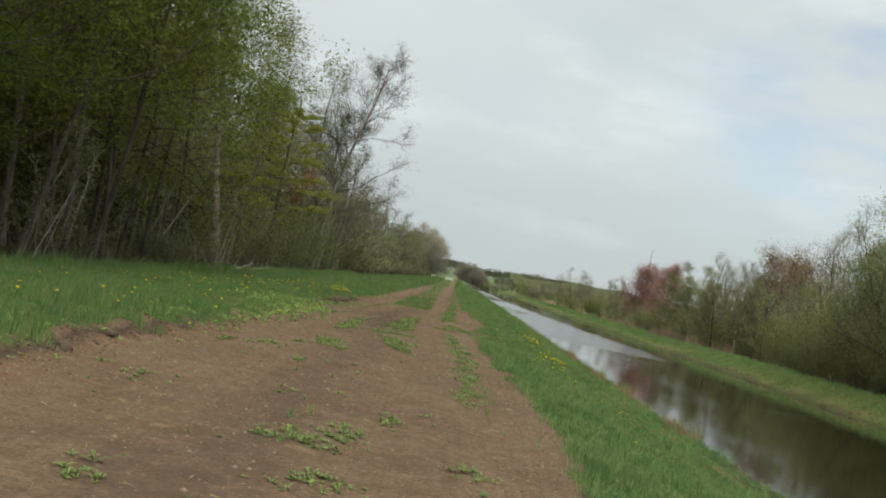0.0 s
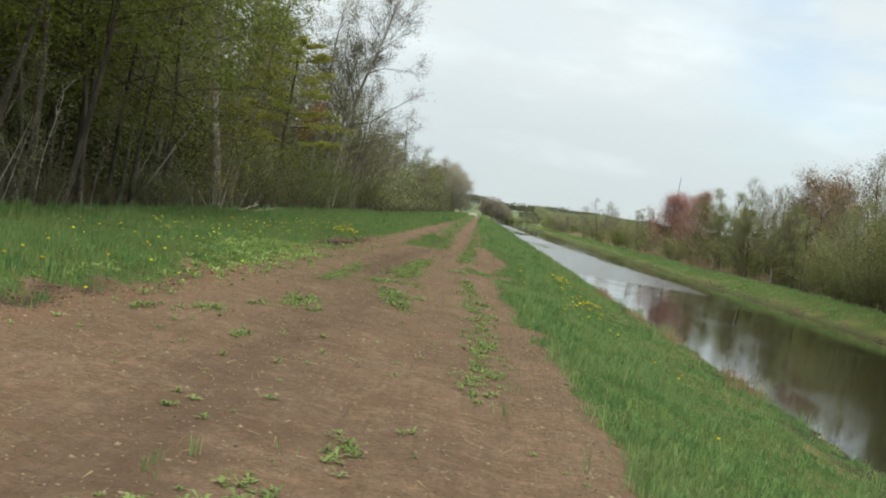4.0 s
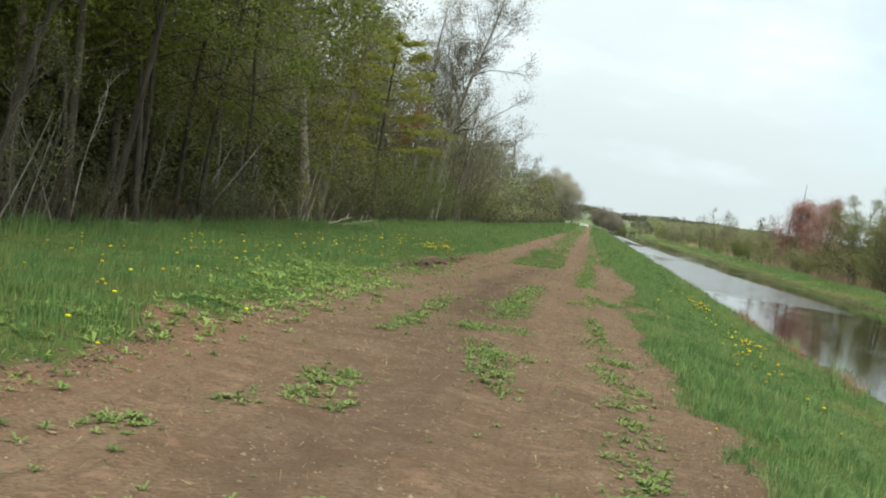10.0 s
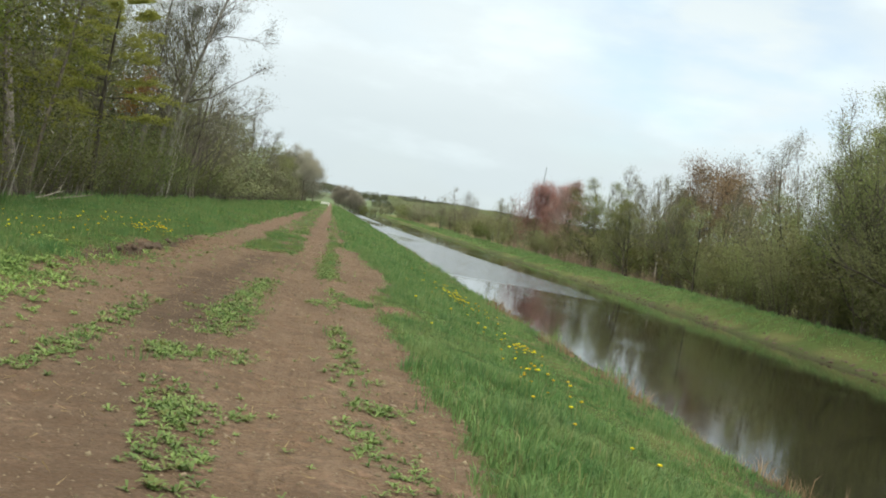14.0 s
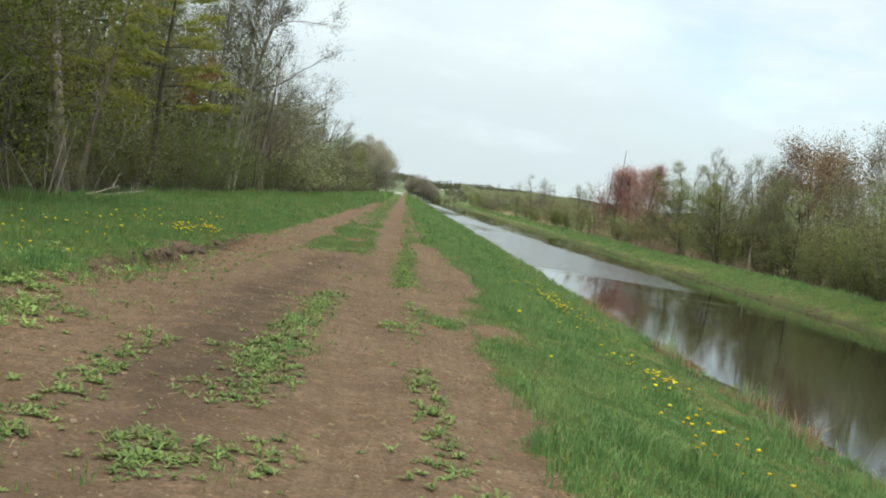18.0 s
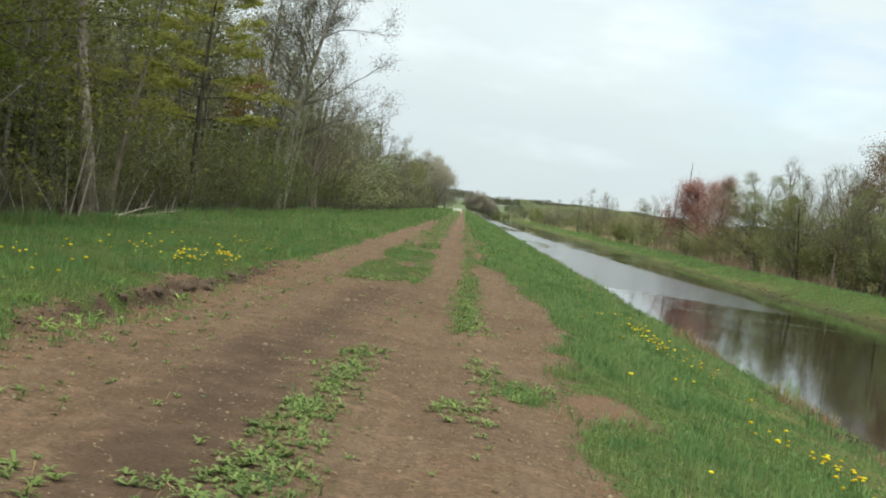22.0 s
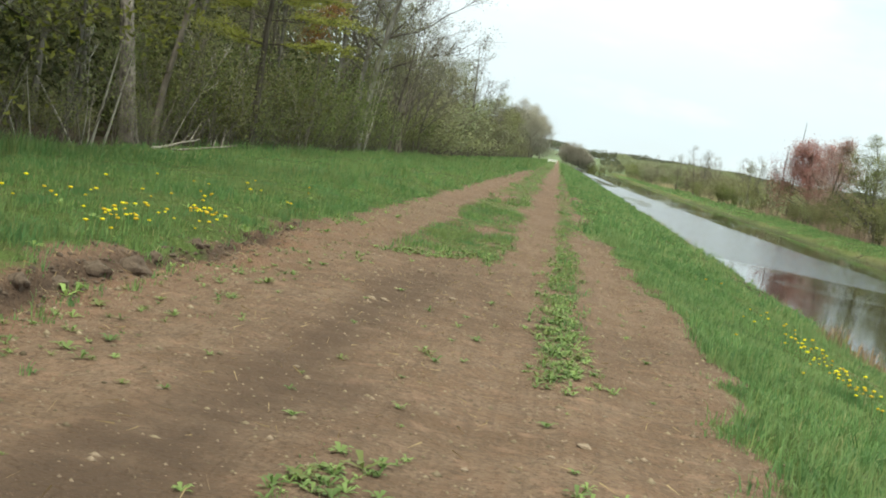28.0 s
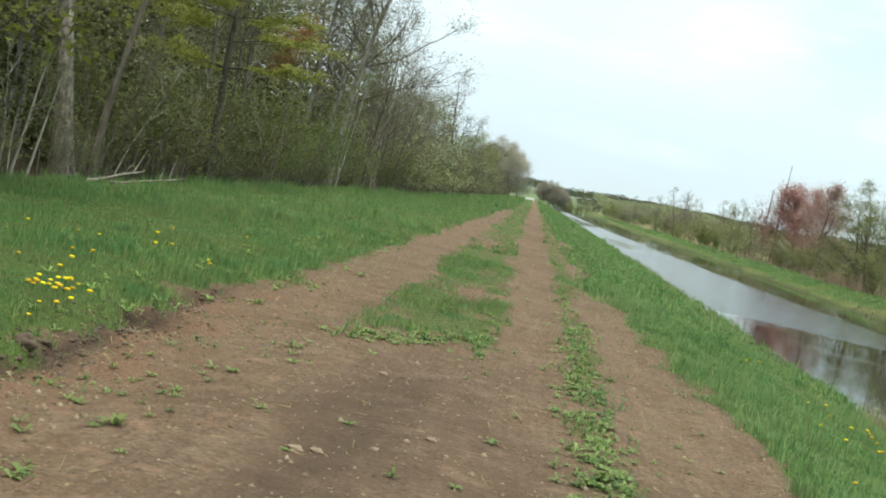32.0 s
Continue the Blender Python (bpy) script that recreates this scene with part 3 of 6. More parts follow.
YS = spaced(-80, 1600, 4, 75, 0.14, 1.06)
TRACK_L, TRACK_R = -4.1, 1.8
left_xs = spaced(-700, TRACK_L, -12.6, TRACK_L, 0.2, 1.3)
right_xs = np.concatenate([np.arange(TRACK_R, 7.0, 0.2), np.arange(7.0, 14.0, 1.0), np.arange(14.0, 28.0, 0.4), spaced(28.0, 700, 28.0, 29.0, 0.5, 1.3)[0:]])
track = tagged(sheet("dirt_track", np.linspace(TRACK_L, TRACK_R, 75), YS, EARTH), "rutted brown dirt track with weeds along the canal", "dirt track", kind="structure")
tagged(sheet("ground_field", left_xs, YS, EARTH), "mown green meadow floor running back under the woods", "ground", kind="structure")
tagged(sheet("ground_banks", right_xs, YS, EARTH), "grassy canal banks and muddy bed below the track", "ground", kind="structure")

wx, wy = np.linspace(5.0, 18.4, 90), spaced(-80, 900, 50, 130, 0.25, 1.06)
gx, gy = np.meshgrid(wx, wy)
wi = (np.arange(len(wy) - 1)[:, None] * len(wx) + np.arange(len(wx) - 1)[None]).ravel()
front = 83.6 - 0.66 * (gx - 6.5) + 0.5 * lattice(gx / 1.4, gy / 9, 30)
lee_side = np.interp(gy, (70, 78, 91, 101, 118, 150, 190, 230, 420), (13.6, 13.9, 14.3, 13.5, 12.6, 11.6, 10.6, 9.6, 8.5)) + 0.15 * lattice(gx / 3, gy / 5, 34)
wind = step(-0.35, 0.35, gy - front) * (0.85 + 0.15 * lattice(gx / 1.5, gy / 12, 31)) * (1 - step(-0.25, 0.25, gx - lee_side))
streaks = 0.45 * np.exp(-((gy - 73.0 + 0.35 * (gx - 11)) / 0.45) ** 2) * step(8.0, 9.0, gx) * (1 - step(14.0, 15.0, gx)) + 0.16 * step(0.25, 0.7, lattice(gx / 1.6, gy / 3, 32))
lee = 0.9 * step(125, 150, gy) * step(0.10, 0.40, lattice(gx / 4, gy / 26, 33) + 0.25 * step(9.5, 7.5, gx))
tagged(new("water_canal", mesh_of("water_canal", np.stack([gx, gy, 0 * gx + WATER_Z], -1).reshape(-1, 3), WATER, quads=np.stack([wi, wi + 1, wi + len(wx) + 1, wi + len(wx)], 1), smooth=True,
       attributes={"wind": np.clip(np.maximum(wind - lee, streaks), 0, 1).ravel()})), "still dark canal water with wind-ruffled silver reaches", "water", kind="structure")


# ---- trees: trunk, limbs and crown grown from a few rules ----
def tubes(paths, radii, sides):
    """Tapered tubes along paths (n, k, 3) with radii (n, k): vertices and quads."""
    paths, radii = np.asarray(paths, float), np.asarray(radii, float)
    n, k, _ = paths.shape
    ahead = np.gradient(paths, axis=1)
    ahead /= np.linalg.norm(ahead, axis=-1, keepdims=True) + 1e-9
    ref = np.where(np.abs(ahead[:, :1, 2:]) > 0.8, np.array([1.0, 0, 0]), np.array([0, 0, 1.0]))
    a = np.cross(ahead, np.broadcast_to(ref, ahead.shape))
    a /= np.linalg.norm(a, axis=-1, keepdims=True) + 1e-9
    b = np.cross(ahead, a)
    turn = np.arange(sides) * 2 * np.pi / sides
    ring = a[:, :, None] * np.cos(turn)[:, None] + b[:, :, None] * np.sin(turn)[:, None]
    verts = (paths[:, :, None] + ring * radii[:, :, None, None]).reshape(-1, 3)
    base = (np.arange(n)[:, None, None] * k + np.arange(k - 1)[None, :, None]) * sides
    s = np.arange(sides)[None, None]
    s2 = (s + 1) % sides
    quads = np.stack([base + s, base + s2, base + sides + s2, base + sides + s], -1).reshape(-1, 4)
    return verts, None, quads


def bough(rng, start, way, length, k, wobble, lift):
    """A wandering path of k points that bends up (lift) or down."""
    pts, p, d = [start], np.array(start, float), np.array(way, float)
    for _ in range(k - 1):
        d = d + rng.normal(0, wobble, 3) + np.array([0, 0, lift])
        d /= np.linalg.norm(d)
        p = p + d * length / (k - 1)
        pts.append(p)
    return np.array(pts)


def aside(rng, way, angle, turn=None):
    way = way / np.linalg.norm(way)
    ref = np.array([1.0, 0, 0]) if abs(way[2]) > 0.8 else np.array([0, 0, 1.0])
    a = np.cross(way, ref)
    a /= np.linalg.norm(a)
    b = np.cross(way, a)
    turn = rng.uniform(0, 2 * np.pi) if turn is None else turn
    return way * math.cos(angle) + (a * math.cos(turn) + b * math.sin(turn)) * math.sin(angle)


def leaves_at(rng, centres, size, slim=0.6, droop=0.0):
    """Small pointed leaves at the given places."""
    n = len(centres)
    if not n:
        return np.zeros((0, 3)), np.zeros((0, 3), int), None
    d = rng.normal(0, 1, (n, 3))
    d[:, 2] = d[:, 2] * 0.7 - droop
    d /= np.linalg.norm(d, axis=1, keepdims=True)
    s = np.cross(d, rng.normal(0, 1, (n, 3)))
    s /= np.linalg.norm(s, axis=1, keepdims=True) + 1e-9
    s *= np.where(np.cross(d, s)[:, 1:2] < 0, -1.0, 1.0)
    ln = (size * rng.uniform(0.6, 1.3, n))[:, None]
    v = np.stack([centres - d * ln * 0.5 + s * ln * slim * 0.5, centres + d * ln * 0.5, centres - d * ln * 0.5 - s * ln * slim * 0.5], 1).reshape(-1, 3)
    return v, np.arange(3 * n).reshape(-1, 3), None


def billow(v, share, lift=0.35, squat=1.0):
    """Normals for leaves that turn mostly outwards from the crown they belong to."""
    q = v.reshape(-1, 3, 3)
    own = np.cross(q[:, 1] - q[:, 0], q[:, 2] - q[:, 0])
    own /= np.linalg.norm(own, axis=1, keepdims=True) + 1e-9
    mid = q.mean(1)
    heart = np.array([mid[:, 0].mean(), mid[:, 1].mean(), np.percentile(mid[:, 2], 35)])
    out = (mid - heart) * np.array([1, 1, squat])
    out /= np.linalg.norm(out, axis=1, keepdims=True) + 1e-9
    out[:, 2] += lift
    out /= np.linalg.norm(out, axis=1, keepdims=True) + 1e-9
    n = out * share + own * (1 - share)
    n /= np.linalg.norm(n, axis=1, keepdims=True) + 1e-9
    return np.repeat(n, 3, axis=0)


def tree_kind(name, seed, height, girth, bark, leaf, lean=0.04, clear=0.3, limbs=14, spread=0.33, angle=55, subs=6, twigs=5, leaf_size=0.12, per_twig=9, scatter=0.35,
              lift=0.06, stems=1, slim=0.6, twig_bark=None, sprawl=0.12, twig_len=0.55, low=0.0, limb_girth=0.38):
    """The meshes of one kind of tree: trunk, limbs, crown."""
    rng = np.random.default_rng(seed)
    trunk_p, limb_l1, limb_l2, limb_l3, tips = [], [], [], [], []
    for stem in range(stems):
        a = rng.uniform(0, 6.28)
        tilt = lean if stems == 1 else sprawl
        h = height * (1 if stem == 0 else rng.uniform(0.7, 1.0))
        off = np.array([math.cos(a), math.sin(a), 0]) * (0.0 if stems == 1 else girth * 1.2)
        way = np.array([math.cos(a) * tilt, math.sin(a) * tilt, 1.0])
        path = bough(rng, off - np.array([0, 0, 0.25]), way / np.linalg.norm(way), h * 0.96, 12, 0.045, 0.02)
        taper = girth * (1 - 0.86 * np.linspace(0, 1, 12) ** 0.9) / (1 if stems == 1 else 1.4)
        taper[0] *= 1.45
        trunk_p.append((path, taper))
        for n in range(max(3, int(limbs / stems ** 0.6))):
            f = clear + (0.97 - clear) * (n + rng.uniform(0, 1)) / max(3, int(limbs / stems ** 0.6))
            i = min(int(f * 11), 10)
            at = path[i] + (path[i + 1] - path[i]) * (f * 11 - i)
            axis = path[i + 1] - path[i]
            ln = height * spread * (1.15 - 0.75 * ((f - clear) / (1 - clear)) ** 1.3) * rng.uniform(0.7, 1.15)
            d = aside(rng, axis, radians(angle * (1.15 - 0.45 * f) * rng.uniform(0.8, 1.15)))
            d[2] -= low * (1 - f)
            p1 = bough(rng, at, d / np.linalg.norm(d), ln, 7, 0.13, lift)
            r1 = max(girth * limb_girth * (1.1 - f), 0.018)
            limb_l1.append((p1, r1 * (1 - 0.8 * np.linspace(0, 1, 7))))
            for _ in range(subs):
                g = rng.uniform(0.25, 1.0)
                j = min(int(g * 6), 5)
                at2 = p1[j] + (p1[j + 1] - p1[j]) * (g * 6 - j)
                d2 = aside(rng, p1[j + 1] - p1[j], radians(rng.uniform(25, 60)))
                l2 = ln * rng.uniform(0.28, 0.5) * (1.2 - 0.5 * g)
                p2 = bough(rng, at2, d2, l2, 5, 0.16, lift)
                limb_l2.append((p2, max(r1 * 0.35, 0.010) * (1 - 0.75 * np.linspace(0, 1, 5))))
                for _ in range(twigs):
                    e = rng.uniform(0.2, 1.0)
                    k = min(int(e * 4), 3)
                    at3 = p2[k] + (p2[k + 1] - p2[k]) * (e * 4 - k)
                    d3 = aside(rng, p2[k + 1] - p2[k], radians(rng.uniform(20, 55)))
                    p3 = bough(rng, at3, d3, max(l2 * twig_len * rng.uniform(0.6, 1.2), 0.25), 4, 0.15, lift * 1.2)
                    limb_l3.append((p3, max(r1 * 0.16, 0.006) * (1 - 0.6 * np.linspace(0, 1, 4))))
                    tips.append(p3)
    trunk = tubes([p for p, _ in trunk_p], [r for _, r in trunk_p], 9)
    batches = [tubes([p for p, _ in limb_l1], [r for _, r in limb_l1], 5), tubes([p for p, _ in limb_l2], [r for _, r in limb_l2], 3)]
    if limb_l3:
        batches.append(tubes([p for p, _ in limb_l3], [r for _, r in limb_l3], 3))
    made = [("trunk", mesh_of(name + "_trunk", trunk[0], bark, quads=trunk[2], smooth=True))]
    v, _, q = joined(batches)
    made.append(("branch_frame", mesh_of(name + "_limbs", v, twig_bark or bark, quads=q, smooth=True)))
    if per_twig and leaf:
        t = np.array(tips)
        pick = t[np.repeat(np.arange(len(t)), per_twig), rng.integers(1, 4, len(t) * per_twig)]
        v, q, _ = leaves_at(rng, pick + rng.normal(0, scatter, pick.shape) * np.array([1, 1, 0.8]), leaf_size, slim)
        made.append(("crown", mesh_of(name + "_crown", v, leaf, tris=q, normals=billow(v, 0.62))))
    return made


def pine_kind(name, seed, height, girth):
    """A white pine: whorls of level boughs that carry flat plates of needles."""
    rng = np.random.default_rng(seed)
    path = bough(rng, np.array([0, 0, -0.25]), np.array([0.02, 0, 1.0]), height, 12, 0.02, 0.02)
    trunk = tubes([path], [girth * (1 - 0.85 * np.linspace(0, 1, 12))], 9)
    l1, l2, tufts = [], [], []
    f = 0.40
    while f < 0.97:
        for n in range(5):
            i = min(int(f * 11), 10)
            at = path[i] + (path[i + 1] - path[i]) * (f * 11 - i)
            turn = n * 1.257 + rng.uniform(-0.4, 0.4) + f * 20
            ln = height * 0.44 * (1.25 - 0.95 * f) * rng.uniform(0.7, 1.15)
            d = np.array([math.cos(turn), math.sin(turn), 0.02 + 0.25 * f])
            p1 = bough(rng, at, d / np.linalg.norm(d), ln, 7, 0.04, 0.0)
            l1.append((p1, girth * 0.22 * (1.1 - f) * (1 - 0.8 * np.linspace(0, 1, 7))))
            for _ in range(9):
                g = rng.uniform(0.35, 1.0)
                j = min(int(g * 6), 5)
                at2 = p1[j] + (p1[j + 1] - p1[j]) * (g * 6 - j)
                d2 = aside(rng, p1[j + 1] - p1[j], radians(rng.uniform(30, 65)))
                d2[2] = d2[2] * 0.12 + 0.05
                p2 = bough(rng, at2, d2 / np.linalg.norm(d2), ln * rng.uniform(0.2, 0.34), 5, 0.1, 0.03)
                l2.append((p2, np.full(5, 0.014)))
                tufts.append(p2)
        f += rng.uniform(0.075, 0.105)
    t = np.array(tufts)
    pick = t[np.repeat(np.arange(len(t)), 70), rng.integers(1, 5, len(t) * 70)]
    crown = leaves_at(rng, pick + rng.normal(0, 0.17, pick.shape) * np.array([1, 1, 0.28]), 0.22, 0.22, -0.2)
    v, _, q = joined([tubes([p for p, _ in l1], [r for _, r in l1], 5), tubes([p for p, _ in l2], [r for _, r in l2], 3)])
    return [("trunk", mesh_of(name + "_trunk", trunk[0], BARK_DARK, quads=trunk[2], smooth=True)), ("branch_frame", mesh_of(name + "_limbs", v, BARK_DARK, quads=q, smooth=True)),
            ("crown", mesh_of(name + "_crown", crown[0], NEEDLE, tris=crown[1], normals=billow(crown[0], 0.40, 1.3)))]


def shrub_kind(name, seed, height, width, leaf, leaf_count, leaf_size=0.07, stems=26, bark=None):
    """A thicket: many thin stems from the ground and a haze of small leaves."""
    rng = np.random.default_rng(seed)
    mains, sides, spots = [], [], []
    for _ in range(stems):
        a, r = rng.uniform(0, 6.28), width * 0.38 * math.sqrt(rng.uniform(0, 1))
        start = np.array([math.cos(a) * r, math.sin(a) * r, -0.1])
        way = np.array([math.cos(a) * 0.25, math.sin(a) * 0.25, 1.0]) + rng.normal(0, 0.16, 3)
        p = bough(rng, start, way / np.linalg.norm(way), height * rng.uniform(0.55, 1.05), 7, 0.09, 0.03)
        mains.append((p, rng.uniform(0.010, 0.026) * (1 - 0.75 * np.linspace(0, 1, 7))))
        for _ in range(6):
            g = rng.uniform(0.3, 1.0)
            j = min(int(g * 6), 5)
            q = bough(rng, p[j], aside(rng, p[j + 1] - p[j], radians(rng.uniform(20, 60))), height * rng.uniform(0.15, 0.36), 4, 0.14, 0.05)
            sides.append((q, 0.007 * (1 - 0.5 * np.linspace(0, 1, 4))))
            spots.append(q)
    t = np.array(spots)
    pick = t[rng.integers(0, len(t), leaf_count), rng.integers(0, 4, leaf_count)]
    crown = leaves_at(rng, pick + rng.normal(0, 0.16 * height / 3, pick.shape), leaf_size, 0.6)
    v, _, q = joined([tubes([p for p, _ in mains], [r for _, r in mains], 4), tubes([p for p, _ in sides], [r for _, r in sides], 3)])
    return [("stem_clump", mesh_of(name + "_stems", v, bark or TWIG, quads=q, smooth=True)), ("crown", mesh_of(name + "_crown", crown[0], leaf, tris=crown[1], normals=billow(crown[0], 0.66, 0.8)))]


def plant(name, kind, x, y, scale=1.0, turn=None, label="", category="tree", group="", squash=1.0, tilt=0.0, tilt_way=0.0):
    """One plant of a kind on the ground at x, y."""
    turn = random.uniform(0, 360) if turn is None else turn
    ob = new(name)
    lean_m = Matrix.Rotation(radians(tilt), 4, Vector((-math.sin(radians(tilt_way)), math.cos(radians(tilt_way)), 0)))
    ob.matrix_world = Matrix.Translation((x, y, float(land(x, y)))) @ lean_m @ Matrix.Rotation(radians(turn), 4, "Z") @ Matrix.Diagonal((scale * squash, scale * squash, scale, 1))
    for part_name, me in kind:
        under(part_name, me, ob)
    return tagged(ob, label, category, group)


LEAFY = [tree_kind("maple", 11 + n, 15.0, 0.115, BARK_DARK, LEAF_FRESH, lean=0.07, clear=0.34, limbs=16, spread=0.30, angle=64, subs=6, twigs=4, leaf_size=0.135, per_twig=26, scatter=0.27, low=0.30, lift=0.03) for n in range(4)]
LOW_LEAFY = [tree_kind("low_maple", 18 + n, 15.0, 0.11, BARK_DARK, LEAF_FRESH, lean=0.04, clear=0.34, limbs=22, spread=0.34, angle=74, subs=6, twigs=4, leaf_size=0.13, per_twig=30, scatter=0.27, low=0.55, lift=0.0) for n in range(2)]
SLIM = tree_kind("slim_ash", 27, 15.0, 0.14, BARK, LEAF_HAZE, lean=0.02, clear=0.60, limbs=9, spread=0.16, angle=45, subs=6, twigs=4, leaf_size=0.09, per_twig=10, scatter=0.26)
STOUT = tree_kind("stout_maple", 17, 15.5, 0.27, BARK_FLAKED, LEAF_HAZE, lean=0.01, clear=0.58, limbs=12, spread=0.20, angle=55, subs=6, twigs=3, leaf_size=0.12, per_twig=30, scatter=0.46, low=0.2, lift=0.03)
OLIVE = [tree_kind("ash", 21 + n, 14.0, 0.11, BARK, LEAF_OLIVE, lean=0.08, clear=0.30, limbs=15, spread=0.26, angle=55, subs=6, twigs=3, leaf_size=0.11, per_twig=24, scatter=0.38) for n in range(3)]
BARE = [tree_kind("bare", 33, 18.0, 0.30, BARK_ASHEN, BUD_DARK, lean=0.02, clear=0.34, limbs=44, spread=0.27, angle=58, stems=2, sprawl=0.06, subs=8, twigs=6, leaf_size=0.08, per_twig=11, scatter=0.2, lift=0.03, limb_girth=0.24, twig_bark=BARK, twig_len=0.55)]
FAR_TREE = [tree_kind("far_ash", 141 + n, 14.0, 0.18, BARK, (LEAF_OLIVE, LEAF_FRESH, BUD, LEAF_OLIVE)[n], lean=0.06, clear=0.18, limbs=11, spread=0.32, angle=55, subs=4, twigs=2, leaf_size=0.17, per_twig=34, scatter=0.5) for n in range(4)]
FAR_BARE = [tree_kind("far_bare", 151 + n, 14.0, 0.18, BARK, BUD, lean=0.04, clear=0.25, limbs=14, spread=0.30, angle=46, subs=5, twigs=4, leaf_size=0.16, per_twig=3, scatter=0.25, lift=0.10, twig_bark=TWIG) for n in range(2)]
PINE = pine_kind("pine", 41, 13.0, 0.2)
BANK = [tree_kind("bankside", 51 + n, 8.5, 0.15, BARK_DARK, LEAF_WILLOW, lean=0.08, clear=0.10, limbs=16, spread=0.38, angle=60, subs=6, twigs=4, leaf_size=0.072, per_twig=30, scatter=0.22, stems=1 + n, lift=0.07) for n in range(3)]
BANK_BARE = [tree_kind("bankbare", 61 + n, 8.5, 0.13, BARK, BUD, lean=0.06, clear=0.2, limbs=15, spread=0.36, angle=48, subs=6, twigs=4, leaf_size=0.065, per_twig=9, scatter=0.18, lift=0.09, twig_bark=TWIG, stems=2 + n) for n in range(2)]
BANK_GREEN = [tree_kind("bankgreen", 71 + n, 10.0, 0.17, BARK, LEAF_BRIGHT, lean=0.10, clear=0.12, limbs=16, spread=0.36, angle=56, subs=6, twigs=4, leaf_size=0.075, per_twig=30, scatter=0.23, stems=2 + n, lift=0.07) for n in range(2)]
RED = tree_kind("redmaple", 81, 6.6, 0.13, BARK_DARK, LEAF_RED, lean=0.05, clear=0.22, limbs=24, spread=0.46, angle=70, low=0.0, subs=7, twigs=5, leaf_size=0.10, per_twig=28, scatter=0.34, stems=3, lift=0.05)
PINK = tree_kind("pinkmaple", 88, 8.2, 0.12, BARK_DARK, LEAF_PINK, lean=0.05, clear=0.16, limbs=20, spread=0.33, angle=58, low=0.1, subs=6, twigs=5, leaf_size=0.10, per_twig=20, scatter=0.30, stems=2, lift=0.08)
RUST = tree_kind("rusty", 83, 7.5, 0.13, BARK_DARK, LEAF_RUST, lean=0.05, clear=0.10, limbs=16, spread=0.42, angle=56, subs=6, twigs=5, leaf_size=0.095, per_twig=26, scatter=0.38, stems=3, lift=0.09)
BIRCH = tree_kind("birch", 85, 11.0, 0.12, BARK_PALE, LEAF_OLIVE, lean=0.02, clear=0.45, limbs=11, spread=0.22, angle=45, subs=5, twigs=4, leaf_size=0.11, per_twig=6, scatter=0.25, stems=2, sprawl=0.07)
SAPLING = [tree_kind("sapling", 91 + n, 6.0, 0.038, BARK, LEAF_SHRUB, lean=0.10, clear=0.45, limbs=7, spread=0.25, angle=45, subs=4, twigs=3, leaf_size=0.09, per_twig=6, scatter=0.25) for n in range(3)]
SHRUB = [shrub_kind("thicket", 101 + n, 3.4, 3.0, LEAF_SHRUB, 3800, 0.085, stems=20) for n in range(3)]
MID_SHRUB = [shrub_kind("mid_thicket", 117 + n, 3.2, 3.0, (LEAF_SHRUB, LEAF_OLIVE)[n], 1100, 0.19, stems=8) for n in range(2)]
SHRUB_OLIVE = [shrub_kind("olive_thicket", 111 + n, 3.0, 3.0, LEAF_OLIVE, 3600, 0.085, stems=20) for n in range(2)]
FINE_SHRUB = [shrub_kind("fine_thicket", 171 + n, 3.2, 3.2, (LEAF_WILLOW, LEAF_OLIVE, LEAF_SHRUB)[n], 4000, 0.088, stems=10) for n in range(3)]
FAR_SHRUB = [shrub_kind("far_thicket", 115 + n, 3.4, 3.4, (LEAF_FAR_HAZE, LEAF_HAZE, LEAF_BRIGHT, BUD)[n], 2200, 0.13, stems=9) for n in range(4)]

WILLOW = [shrub_kind("willow", 131 + n, 5.2, 6.0, (LEAF_WILLOW, LEAF_OLIVE)[n], 10500, 0.092, stems=14) for n in range(2)]
PALE_STEM = [tree_kind("pale_stem", 161 + n, 5.0, 0.030, BARK_PALE, LEAF_SHRUB, lean=0.22, clear=0.5, limbs=4, spread=0.2, angle=40, subs=3, twigs=2, leaf_size=0.09, per_twig=3, scatter=0.2) for n in range(3)]

BRIAR = [shrub_kind("briar", 181 + n, 3.0, 2.6, LEAF_SHRUB, 700, 0.09, stems=13, bark=TWIG) for n in range(3)]

HAZY = [tree_kind("hazy", 221 + n, 15.0, 0.12, BARK_GREY, LEAF_HAZE, lean=0.06, clear=0.22, limbs=22, spread=0.24, angle=50, subs=7, twigs=5, leaf_size=0.085, per_twig=10, scatter=0.24, lift=0.04, twig_bark=TWIG) for n in range(3)]

# The wood's edge on the meadow side.
L_LEAFY = "tall woodland maple in fresh yellow-green spring leaf"
L_OLIVE = "slim woodland tree with sparse olive young leaves"
L_BARE = "tall grey tree still bare, fine twigs and buds"
L_SHRUB = "dense olive-green thicket of thin stems at the wood's edge"
random.seed(5)
rng = np.random.default_rng(5)
plant("maple_tree", LEAFY[0], -12.3, 36.2, 1.05, 20, L_LEAFY, group="trees of the wood", tilt=5, tilt_way=0)
plant("maple_tree", LEAFY[1], -12.4, 41.0, 1.10, 100, L_LEAFY, group="trees of the wood")
plant("maple_tree", LEAFY[2], -12.1, 42.6, 1.00, 200, L_LEAFY, group="trees of the wood", tilt=6, tilt_way=10)
